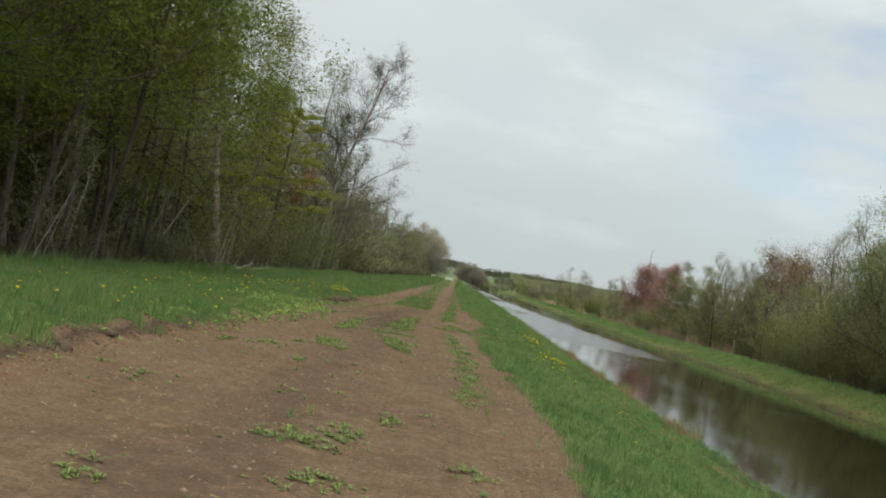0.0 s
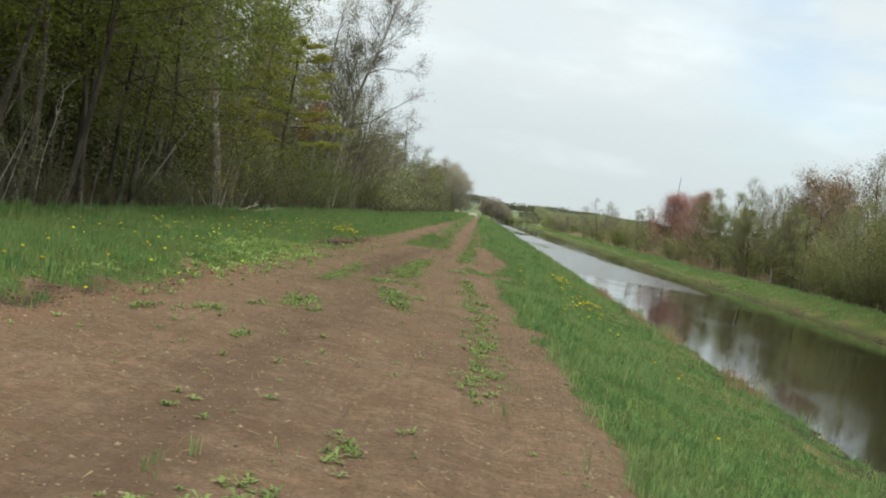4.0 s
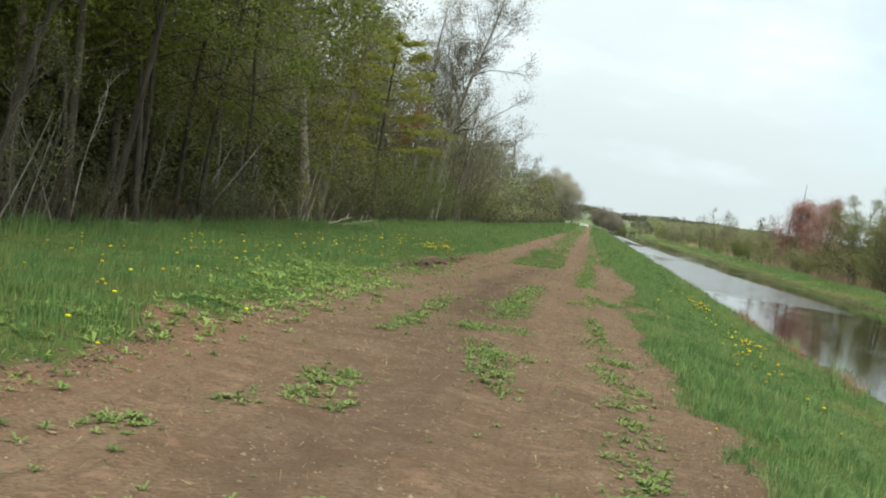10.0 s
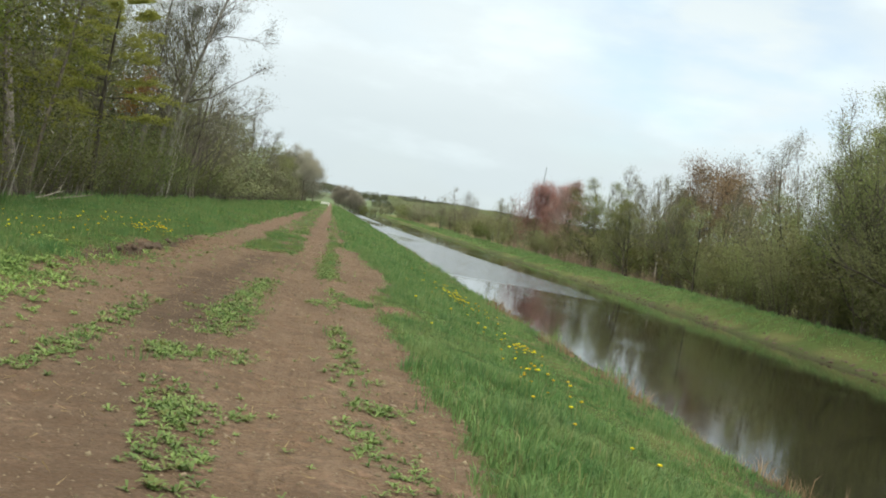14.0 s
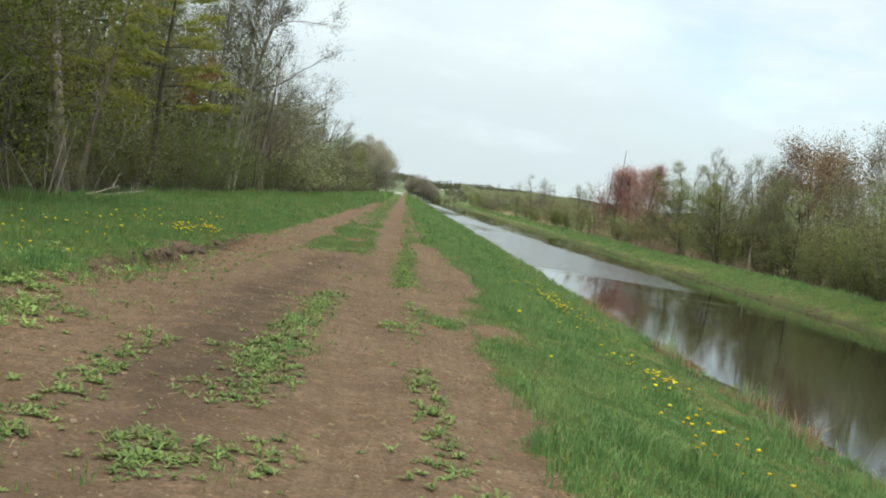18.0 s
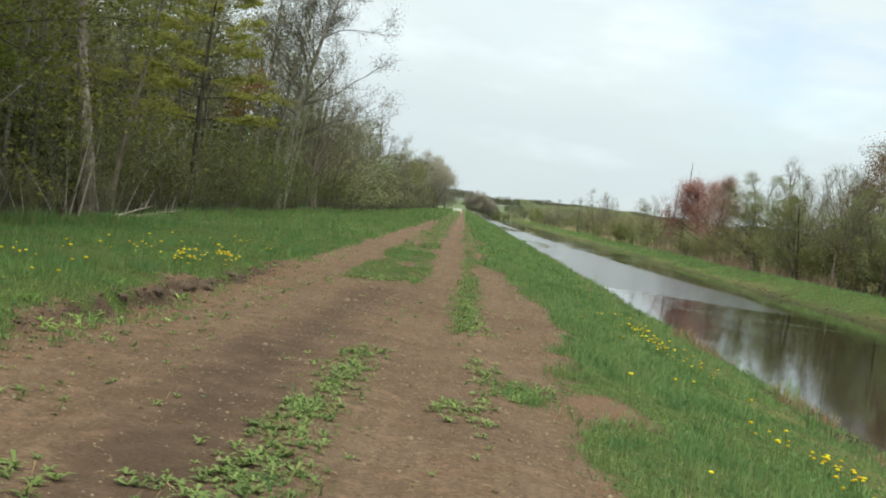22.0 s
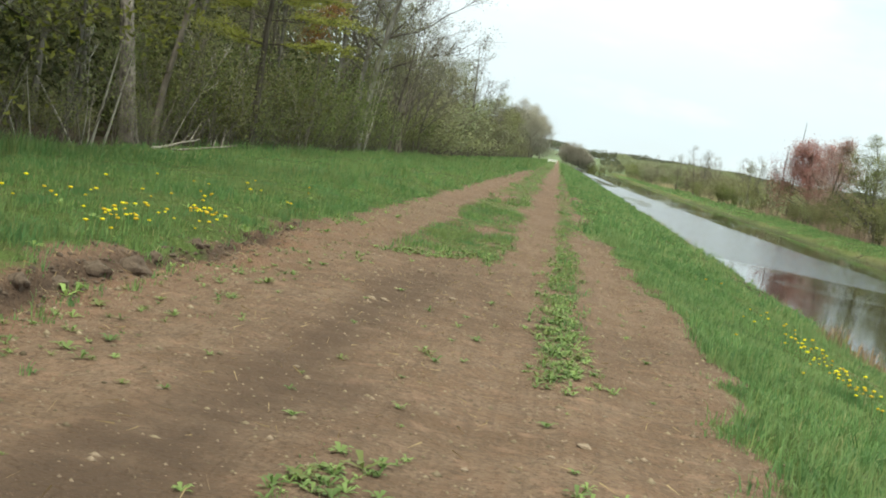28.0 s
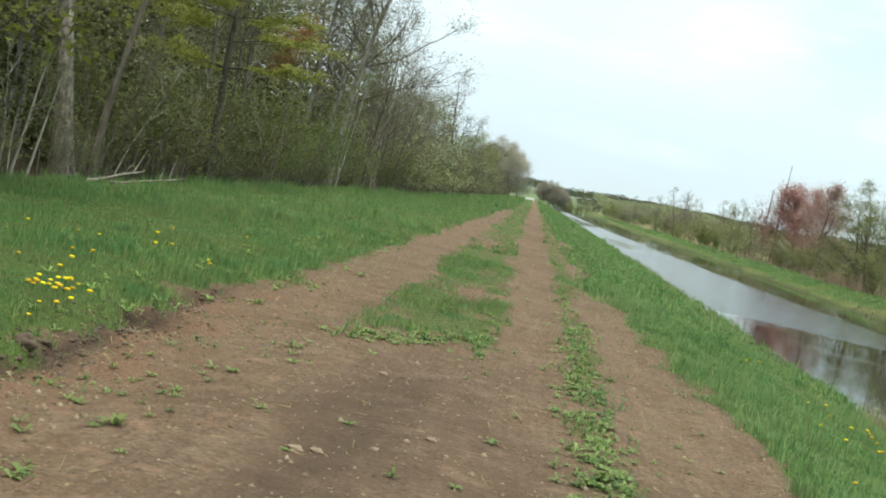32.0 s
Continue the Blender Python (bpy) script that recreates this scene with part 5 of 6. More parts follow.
# ---- grass ----
def blades(name, count, xr, yr, length, width, mat, seed, keep, label, lean=0.75, push=1.0, tuft=6, spread=0.06):
    """Bent blades in tufts on the ground, thinned by keep(x, y), denser towards the near end for push over 1."""
    r = np.random.default_rng(seed)
    m = count // tuft
    tx, ty = r.uniform(*xr, m), yr[0] + (yr[1] - yr[0]) * r.uniform(0, 1, m) ** push
    k = r.uniform(0, 1, m) < keep(tx, ty)
    tx, ty = np.repeat(tx[k], tuft), np.repeat(ty[k], tuft)
    n = len(tx)
    high = np.repeat(r.uniform(0.55, 1.35, n // tuft), tuft)
    a, out = r.uniform(0, 2 * np.pi, n), np.abs(r.normal(0, 1, n))
    way = np.stack([np.cos(a), np.sin(a), 0 * a], 1)
    x, y = tx + way[:, 0] * out * spread, ty + way[:, 1] * out * spread
    p = np.stack([x, y, land(x, y) - 0.01], 1)
    hump = np.clip(0.75 + 0.9 * lattice(x / 0.55, y / 0.8, seed + 1) + 0.55 * lattice(x / 2.1, y / 3.0, seed + 2), 0.35, 2.2)
    ln = length * r.uniform(0.6, 1.2, n) * high * hump
    tilt = lean * r.uniform(0.1, 1.0, n)
    b = a + r.uniform(0.6, 2.5, n)
    side = np.stack([np.cos(b), np.sin(b), 0 * b], 1) * (width * r.uniform(0.6, 1.3, n))[:, None]
    up = np.array([0, 0, 1.0])
    side *= np.where(np.cross(side, up + 0.7 * tilt[:, None] * way)[:, 1:2] > 0, -1.0, 1.0)
    mid = p + (up + way * (0.45 * tilt)[:, None]) * (0.55 * ln)[:, None]
    tip = p + (up * (1 - 0.35 * tilt)[:, None] + way * tilt[:, None]) * ln[:, None]
    v = np.stack([p - side, p + side, mid + 0.8 * side, mid - 0.8 * side, tip], 1).reshape(-1, 3)
    o = np.arange(n)[:, None] * 5
    soft = np.array([0, 0, 1.0]) + 0.55 * way + 0.25 * r.normal(0, 1, (n, 3))
    soft = np.repeat(soft / np.linalg.norm(soft, axis=1, keepdims=True), 5, axis=0)
    return tagged(new(name, mesh_of(name, v, mat, normals=soft, tris=o + np.array([[3, 2, 4]]), quads=o + np.array([[0, 1, 2, 3]]))), label, "grass", kind="stuff")


def turf(x, y):
    return cover(x, y) ** 1.1


def field(x, y):
    return turf(x, y) * step(-12.4, -11.7, x)


MEADOW, BANKSIDE, INROAD, FARSIDE = "lush green meadow grass beside the track", "tufted green grass on the canal bank", "short grass growing in the dirt track", "grass on the far bank of the canal"
blades("grass_meadow", 190000, (-12.3, -3.0), (12, 62), 0.14, 0.0050, GRASS, 201, field, MEADOW, lean=1.0)
blades("grass_meadow", 52000, (-12.3, -2.6), (58, 140), 0.16, 0.012, GRASS, 203, field, MEADOW, push=1.4, spread=0.07)
blades("grass_meadow", 20000, (-12.0, -2.2), (130, 420), 0.18, 0.05, GRASS, 205, field, MEADOW, push=1.6, spread=0.15)
blades("grass_meadow", 30000, (-12.6, -9.5), (18, 130), 0.32, 0.007, GRASS, 207, lambda x, y: step(-12.6, -11.6, x), "longer grass under the wood's edge")
blades("grass_bank", 190000, (0.6, 6.0), (6, 62), 0.125, 0.0052, BANK_GRASS, 211, turf, BANKSIDE, lean=1.1)
blades("grass_bank", 34000, (0.5, 6.1), (58, 140), 0.16, 0.016, BANK_GRASS, 213, turf, BANKSIDE, push=1.4, spread=0.07)
blades("grass_bank", 14000, (0.4, 6.1), (130, 420), 0.17, 0.05, BANK_GRASS, 215, turf, BANKSIDE, push=1.6, spread=0.15)
blades("grass_bank", 7000, (4.6, 6.3), (15, 120), 0.24, 0.006, REED, 217, lambda x, y: step(4.7, 5.6, x) * step(-0.3, 0.5, lattice(x / 0.8, y / 1.5, 40)), "dead straw grass at the water's edge")
blades("grass_bank", 5000, (5.3, 6.15), (28, 60), 0.34, 0.007, STRAW, 218, lambda x, y: step(0.25, 0.6, lattice(x / 0.9, y / 1.8, 46)), "clumps of dead weed trailing at the water's edge", lean=1.3)
blades("grass_bank", 24000, (4.3, 6.25), (10, 110), 0.30, 0.006, BANK_GRASS, 219, lambda x, y: step(-0.1, 0.6, lattice(x / 0.5, y / 0.7, 44)), "tall green tussocks above the water")
blades("grass_meadow", 42000, (-5.8, -3.1), (22, 62), 0.10, 0.0046, GRASS, 209, field, MEADOW, tuft=7)
blades("grass_bank", 42000, (0.7, 3.2), (22, 62), 0.085, 0.0044, BANK_GRASS, 212, turf, BANKSIDE, tuft=7)
blades("grass_track", 60000, (-3.9, 1.4), (6, 70), 0.07, 0.0042, GRASS, 221, lambda x, y: 0.9 * turf(x, y), INROAD)
blades("grass_track", 9000, (0.05, 1.5), (34.8, 38.6), 0.10, 0.0036, GRASS, 225, lambda x, y: turf(x, y) ** 1.5 * (1 - step(0.95, 1.1, x - right_edge(y) + 1)), INROAD)
blades("grass_track", 24000, (-2.2, -0.6), (46, 62), 0.075, 0.005, GRASS, 226, lambda x, y: turf(x, y), INROAD)
blades("grass_track", 9000, (-0.3, 0.45), (39.5, 62), 0.075, 0.0046, GRASS, 227, lambda x, y: turf(x, y), INROAD)
blades("grass_track", 9000, (-1.25, -0.55), (28, 39), 0.065, 0.004, GRASS, 228, lambda x, y: turf(x, y), INROAD)
blades("grass_track", 15000, (-3.4, 1.3), (65, 200), 0.10, 0.018, GRASS, 223, lambda x, y: 0.8 * turf(x, y), INROAD, push=1.5, spread=0.08)
blades("grass_far_bank", 84000, (17.7, 23.0), (30, 165), 0.14, 0.014, BANK_GRASS, 231, lambda x, y: step(17.9, 18.7, x + 0.4 * lattice(x, y / 1.5, 45)) * (0.55 + 0.45 * step(-0.4, 0.3, lattice(x / 1.5, y / 3, 41))), FARSIDE, spread=0.10)
blades("grass_far_bank", 18000, (18.2, 28.0), (160, 430), 0.20, 0.06, BANK_GRASS, 233, lambda x, y: 0.8 + 0 * x, FARSIDE, push=1.4, spread=0.2)
blades("reeds", 9000, (22.0, 27.0), (85, 185), 0.95, 0.014, REED, 241, lambda x, y: step(-0.1, 0.4, lattice(x / 2.5, y / 4, 42)), "dead tan reeds behind the far bank", lean=0.3, spread=0.12)
blades("reeds", 9000, (22.5, 32.0), (170, 430), 1.3, 0.06, REED, 243, lambda x, y: step(-0.2, 0.4, lattice(x / 3, y / 9, 43)), "dead tan reeds behind the far bank", lean=0.3, spread=0.3)


# ---- weeds and dandelions ----
def weed_mesh(seed, leaves=9, size=0.13):
    """A rosette of broad arched leaves."""
    r = np.random.default_rng(seed)
    vs, qs, ts = [np.zeros(3)], [], []
    for n in range(leaves):
        a = n * 2.4 + r.uniform(-0.4, 0.4)
        d, s = np.array([math.cos(a), math.sin(a), 0]), np.array([-math.sin(a), math.cos(a), 0])
        ln, rise, wd = size * r.uniform(0.7, 1.3), r.uniform(0.3, 1.2), size * r.uniform(0.15, 0.24)
        base = len(vs)
        for f, w, h in ((0.08, 0.3, 0.08), (0.6, 1.0, 0.55), (1.0, 0.3, 0.5)):
            c = d * ln * f + np.array([0, 0, ln * h * rise])
            vs += [c + s * wd * w + np.array([0, 0, 0.15 * wd]), c, c - s * wd * w + np.array([0, 0, 0.15 * wd])]
        for k in range(2):
            b = base + 3 * k
            if k == 0:
                ts += [(0, b + 1, b), (0, b + 2, b + 1)]
            qs += [(b, b + 1, b + 4, b + 3), (b + 1, b + 2, b + 5, b + 4)]
    return mesh_of("weed", np.array(vs), WEED, tris=np.array(ts), quads=np.array(qs))


WEEDS = [weed_mesh(301 + n, 5 + n % 4, 0.085 + 0.007 * n) for n in range(6)]
random.seed(9)
spots = []
for x0, y0, x1, y1, wide, count in ((-1.86, 19.7, -1.82, 21.4, 0.12, 20), (-1.52, 19.8, -1.5, 20.0, 0.06, 4), (-1.1, 25.3, -0.75, 23.6, 0.12, 18), (-0.78, 23.2, -0.55, 21.7, 0.12, 16), (-1.46, 27.4, -0.64, 26.9, 0.08, 12), (-0.82, 8.0, -0.48, 8.2, 0.12, 8),
                                    (-2.58, 18.0, -2.5, 18.1, 0.06, 3), (-2.07, 19.3, -2.1, 19.5, 0.07, 4), (0.44, 15, 0.5, 18, 0.11, 22), (0.5, 18.2, 0.45, 20.3, 0.12, 22), (0.45, 20.3, 0.54, 24, 0.12, 24), (0.31, 23.9, 0.31, 24.8, 0.10, 12), (0.23, 25.7, 0.62, 25.7, 0.06, 12), (0.31, 26.6, 0.12, 31.4, 0.09, 28),
                                    (0.05, 33.5, 0.2, 37.4, 0.09, 14), (0.0, 40.1, 0.0, 44, 0.11, 60), (0.0, 44, 0.08, 52, 0.13, 74), (-1.12, 28.5, -1.02, 30.6, 0.15, 34), (-1.06, 30.4, -1.0, 33, 0.13, 40), (-1.0, 33, -0.96, 37.2, 0.10, 34), (-1.5, 30.8, -1.15, 31.4, 0.1, 8),
                                    (-1.15, 32.6, -1.05, 34.0, 0.10, 10), (-2.0, 24.8, -1.96, 27, 0.09, 18), (-1.96, 27, -1.98, 31, 0.09, 32), (-1.4, 27.1, -1.0, 26.5, 0.12, 16), (-0.7, 27.3, -0.7, 27.7, 0.08, 5), (-0.97, 24.1, -0.97, 24.5, 0.10, 8), (-0.5, 24.3, -0.5, 24.5, 0.06, 3),
                                    (-0.83, 22.9, -0.82, 24.7, 0.11, 12), (-1.74, 20.8, -1.72, 21.4, 0.08, 5), (-1.98, 25.6, -1.95, 26.4, 0.1, 6), (-1.78, 16.3, -1.78, 16.6, 0.06, 3), (-2.34, 18.0, -2.34, 18.3, 0.06, 4), (-2.89, 16.9, -2.85, 17.4, 0.10, 5),
                                    (-1.08, 9.5, -1.0, 9.9, 0.14, 12), (-0.75, 9.5, -0.62, 10.9, 0.12, 14), (-0.35, 11.9, -0.38, 12.4, 0.06, 5), (-2.62, 11.3, -2.62, 11.6, 0.06, 3), (-1.77, 6.8, -1.77, 7.0, 0.06, 3), (0.46, 9.5, 0.46, 10.1, 0.08, 5),
                                    (-2.0, 46.8, -1.0, 48.3, 0.14, 36), (-0.9, 46, -0.85, 52, 0.06, 12), (-3.05, 49.2, -2.95, 50.4, 0.10, 10), (0.35, 35.4, 0.65, 36.5, 0.12, 14), (-0.15, 34.4, -0.1, 34.7, 0.06, 4), (-0.95, 34.8, -0.95, 36.4, 0.09, 12),
                                    (0.1, 37.0, 0.12, 37.5, 0.05, 3), (-0.75, 37.1, -0.75, 37.3, 0.05, 2), (0.05, 52, 0.14, 60, 0.10, 22), (-3.5, 30.8, -2.9, 31.8, 0.18, 18), (-3.3, 18, -2.6, 34, 0.3, 16), (-3.2, 34, -2.4, 46, 0.3, 22), (-1.5, 12, 0.4, 30, 0.6, 12), (-1.0, 38, 0.7, 48, 0.5, 10)):
    for _ in range(int(4.4 * count)):
        f = random.random()
        spots.append((x0 + (x1 - x0) * f + random.gauss(0, wide), y0 + (y1 - y0) * f + random.gauss(0, 0.18)))
random.shuffle(spots)
for n, (x, y) in enumerate(spots[:300]):
    ob = new("weed", random.choice(WEEDS))
    s = random.uniform(0.30, 0.85)
    ob.matrix_world = Matrix.Translation((x, y, float(land(x, y)))) @ Matrix.Rotation(random.uniform(0, 6.28), 4, "Z") @ Matrix.Diagonal((s, s, s, 1))
    tagged(ob, "low green broad-leaved weed in the dirt track", "weed", "weeds in the track")


def weed_carpet(name, places, label, leaf=WEED):
    """Weeds too many to count, as one mesh."""
    pieces = []
    for x, y, s in places:
        me = random.choice(WEEDS)
        co = np.empty(len(me.vertices) * 3, np.float32)
        me.vertices.foreach_get("co", co)
        co = co.reshape(-1, 3) * s
        a = random.uniform(0, 6.28)
        co = co @ np.array([[math.cos(a), math.sin(a), 0], [-math.sin(a), math.cos(a), 0], [0, 0, 1]]) + np.array([x, y, float(land(x, y))])
        faces = [p.vertices[:] for p in me.polygons]
        pieces.append((co, np.array([f for f in faces if len(f) == 3]), np.array([f for f in faces if len(f) == 4])))
    v, t, q = joined(pieces)
    return tagged(new(name, mesh_of(name, v, leaf, tris=t, quads=q)), label, "weeds", kind="stuff")


weed_carpet("weed_carpet", [(x, y, random.uniform(0.25, 0.62)) for x, y in spots[300:]] + [(random.uniform(-3.4, 1.2), random.uniform(6, 60), random.uniform(0.15, 0.45)) for _ in range(260)], "small green seedlings scattered over the dirt track")
weed_carpet("weed_carpet", [(float(left_edge(y)) - random.gauss(0.32, 0.42), y, random.uniform(0.40, 1.0)) for y in [random.uniform(10, 60) for _ in range(220)] + [random.gauss(30.5, 2.4) for _ in range(420)] + [random.gauss(27, 3.8) for _ in range(480)]], "bright broad-leaved weeds along the meadow's edge", WEED_BRIGHT)


weed_carpet("weed_carpet", [(random.gauss(-2.85, 0.38), random.uniform(31, 48), random.uniform(0.18, 0.5)) for _ in range(150)], "small weeds and seedlings in the worn edge of the track", WEED)


def dandelion_kind(seed):
    r = np.random.default_rng(seed)
    h = r.uniform(0.14, 0.22)
    path = bough(r, np.array([0, 0, -0.01]), np.array([0.1, 0.05, 1.0]), h, 5, 0.08, 0.0)
    stem = mesh_of("dandelion_stem", *tubes([path], [np.full(5, 0.003)], 4)[:1], STEM, quads=tubes([path], [np.full(5, 0.003)], 4)[2], smooth=True)
    vs, ts = [path[-1] + np.array([0, 0, 0.010])], []
    for ring, rad, drop in ((0, 0.010, 0.007), (1, 0.019, 0.0)):
        for n in range(12):
            a = n * math.pi / 6 + ring * 0.26
            vs.append(path[-1] + np.array([math.cos(a) * rad, math.sin(a) * rad, drop + 0.003 * (n % 2)]))
    for n in range(12):
        m = (n + 1) % 12
        ts += [(0, 1 + n, 1 + m), (1 + n, 13 + n, 1 + m), (1 + m, 13 + n, 13 + m)]
    vs.append(path[-1] - np.array([0, 0, 0.008]))
    ts += [(len(vs) - 1, 13 + (n + 1) % 12, 13 + n) for n in range(12)]
    return [("stem", stem), ("flower", mesh_of("dandelion_flower", np.array(vs), PETAL, tris=np.array(ts)))]


DANDELIONS = [dandelion_kind(401 + n) for n in range(5)]
flowers = []
for cx, cy, sx, sy, count in ((-3.62, 44.4, 0.11, 0.38, 26), (-3.85, 43.0, 0.14, 0.35, 18), (-3.74, 41.8, 0.08, 0.22, 6), (-4.6, 43.2, 0.4, 1.2, 14), (-4.9, 38.5, 0.6, 2.5, 26), (-4.4, 48.5, 0.5, 1.8, 18), (-5.2, 32.0, 0.8, 2.0, 20), (-4.3, 22.0, 0.6, 5.0, 26), (-6.5, 35.0, 1.2, 6.0, 24), (-6.0, 22.0, 1.0, 4.0, 14),
                              (3.2, 45.6, 0.22, 1.7, 50), (3.2, 36.4, 0.22, 0.9, 28), (3.25, 48.6, 0.18, 0.9, 14), (2.6, 31.5, 0.3, 1.5, 24), (2.9, 49.0, 0.4, 3.0, 18), (2.4, 26.0, 0.5, 5.0, 16), (2.6, 40.0, 0.5, 4.0, 8)):
    flowers += [(random.gauss(cx, sx), random.gauss(cy, sy)) for _ in range(count)]
for x, y in flowers:
    kind = random.choice(DANDELIONS)
    ob = new("dandelion")
    s = random.uniform(0.8, 1.35)
    ob.matrix_world = Matrix.Translation((x, y, float(land(x, y)))) @ Matrix.Rotation(random.uniform(0, 6.28), 4, "Z") @ Matrix.Diagonal((s, s, s, 1))
    for part_name, me in kind:
        under(part_name, me, ob)
    tagged(ob, "yellow dandelion in flower in the grass", "dandelion", "dandelions in the grass")


# ---- stones, clods and fallen wood ----
def pebble(seed, rough=0.25, detail=2):
    bm = bmesh.new()
    bmesh.ops.create_icosphere(bm, subdivisions=detail, radius=1.0)
    for v in bm.verts:
        v.co *= 1 + rough * noise.noise(v.co * 1.3 + Vector((seed, 0, 0)))
        v.co.z *= 0.55
    me = bpy.data.meshes.new("pebble")
    bm.to_mesh(me)
    bm.free()
    return me


PEBBLES = [pebble(3.7 * n, 0.55, 1) for n in range(5)]
for me in PEBBLES:
    me.materials.append(STONE)
for _ in range(70):
    x, y, s = random.uniform(-3.2, 1.2), random.uniform(8, 56), random.uniform(0.010, 0.022)
    ob = new("stone", random.choice(PEBBLES))
    ob.matrix_world = Matrix.Translation((x, y, float(land(x, y)) + 0.2 * s)) @ Matrix.Rotation(random.uniform(0, 6.28), 4, "Z") @ Matrix.Diagonal((s, s * 1.3, s, 1))
    tagged(ob, "small pale stone lying in the dirt", "stone", "stones in the track")
for x, y, s, lab in ((-1.59, 42.5, 0.035, "small pale stone lying in the dirt"), (-1.49, 42.54, 0.03, "small pale stone lying in the dirt"), (-0.97, 43.3, 0.03, "small pale stone lying in the dirt"), (-1.48, 45.3, 0.03, "small pale stone lying in the dirt"),
                     (0.13, 38.5, 0.035, "reddish stone in the dirt track"), (1.23, 35.2, 0.035, "tan stone at the track's edge"), (0.61, 26.3, 0.03, "small pale stone lying in the dirt")):
    ob = new("stone", PEBBLES[0])
    ob.matrix_world = Matrix.Translation((x, y, float(land(x, y)) + 0.008)) @ Matrix.Diagonal((s * 1.3, s, s * 0.8, 1))
    tagged(ob, lab, "stone", "stones in the track")
r = np.random.default_rng(77)
n = 9000
gx, gy, gs = r.uniform(-3.5, 1.3, n), r.uniform(6, 58, n), r.uniform(0.004, 0.012, n) * (1 + 1.2 * (r.uniform(0, 1, n) > 0.93))
octa = np.array([(1, 0, 0), (0, 1, 0), (-1, 0, 0), (0, -1, 0), (0, 0, 0.7), (0, 0, -0.7)])
v = octa[None] * gs[:, None, None] * r.uniform(0.7, 1.3, (n, 6, 1)) + np.stack([gx, gy, land(gx, gy)], 1)[:, None]
faces = np.array([(0, 1, 4), (1, 2, 4), (2, 3, 4), (3, 0, 4), (1, 0, 5), (2, 1, 5), (3, 2, 5), (0, 3, 5)])
tagged(new("gravel", mesh_of("gravel", v.reshape(-1, 3), STONE, tris=(np.arange(n)[:, None, None] * 6 + faces[None]).reshape(-1, 3))), "scattered grit and small gravel in the dirt", "gravel", kind="stuff")

r = np.random.default_rng(78)
n = 15000
gy = r.uniform(8, 60, n)
gx = np.where(r.uniform(0, 1, n) < 0.55, r.uniform(-3.4, 1.3, n), np.where(r.uniform(0, 1, n) < 0.7, left_edge(gy) + np.abs(r.normal(0.05, 0.45, n)), right_edge(gy) - np.abs(r.normal(0.0, 0.22, n))))
gs = r.uniform(0.005, 0.014, n) * (1 + 1.0 * (r.uniform(0, 1, n) > 0.9))
v = octa[None] * gs[:, None, None] * r.uniform(0.6, 1.4, (n, 6, 1)) + np.stack([gx, gy, land(gx, gy)], 1)[:, None]
tagged(new("soil_crumbs", mesh_of("soil_crumbs", v.reshape(-1, 3), CRUMB, tris=(np.arange(n)[:, None, None] * 6 + faces[None]).reshape(-1, 3))), "loose brown soil crumbs over the dirt track", "soil crumbs", kind="stuff")

CLODS = [pebble(50 + 2.1 * n, 0.7, 1) for n in range(4)]
big_clod = [pebble(80 + 3.3 * n, 0.55, 3) for n in range(3)]
for me in big_clod:
    me.materials.append(CLOD)
for x, y, s, k in ((-3.46, 41.05, 0.085, 0), (-3.36, 41.6, 0.10, 1), (-3.50, 40.45, 0.07, 2), (-3.42, 42.3, 0.06, 0), (-3.55, 39.9, 0.055, 1), (-3.60, 38.6, 0.05, 2), (-3.38, 43.4, 0.05, 1), (-3.62, 14.2, 0.06, 0), (-3.58, 12.4, 0.07, 1), (-3.52, 17.5, 0.05, 2)):
    ob = new("soil_clod", big_clod[k])
    ob.matrix_world = Matrix.Translation((x, y, float(land(x, y)) + 0.05 * s)) @ Matrix.Rotation(7.0 * y, 4, "Z") @ Matrix.Diagonal((s * 1.1, s * 1.3, s * 1.9, 1))
    tagged(ob, "dark clod of turned soil at the turf's edge", "soil clod", "clods along the turf")
pieces = []
for _ in range(260):
    y = random.uniform(36, 110)
    x, s = 17.9 + random.gauss(0, 0.16) - 0.3 * float(lattice(y / 6.0, 1.1, 7)), random.uniform(0.03, 0.11)
    me = random.choice(CLODS)
    co = np.array([v.co[:] for v in me.vertices]) * np.array([s, s * 1.6, s * 0.8])
    pieces.append((co + np.array([x, y, float(land(x, y))]), np.array([p.vertices[:] for p in me.polygons]), None))
for y0, y1, count in ((9, 22, 520), (22, 34, 160), (34, 48, 700)):
    for _ in range(count):
        y = random.uniform(y0, y1)
        x = float(left_edge(y)) + random.gauss(0.05, 0.14)
        s = random.uniform(0.008, 0.026)
        me = random.choice(CLODS)
        co = np.array([v.co[:] for v in me.vertices]) * np.array([s, s * 1.2, s * 1.2])
        pieces.append((co + np.array([x, y, float(land(x, y))]), np.array([p.vertices[:] for p in me.polygons]), None))
for _ in range(60):
    y = random.gauss(41.3, 2.4)
    x, s = float(left_edge(y)) + random.gauss(0.02, 0.10), random.uniform(0.012, 0.034)
    me = random.choice(CLODS)
    co = np.array([v.co[:] for v in me.vertices]) * np.array([s * 1.3, s * 1.5, s * 0.7])
    pieces.append((co + np.array([x, y, float(land(x, y)) - 0.4 * s]), np.array([p.vertices[:] for p in me.polygons]), None))
v, t, _ = joined(pieces)
tagged(new("turned_clods", mesh_of("turned_clods", v, CLOD, tris=t)), "turned-up soil clods along the track and the far waterline", "soil clods", kind="stuff")
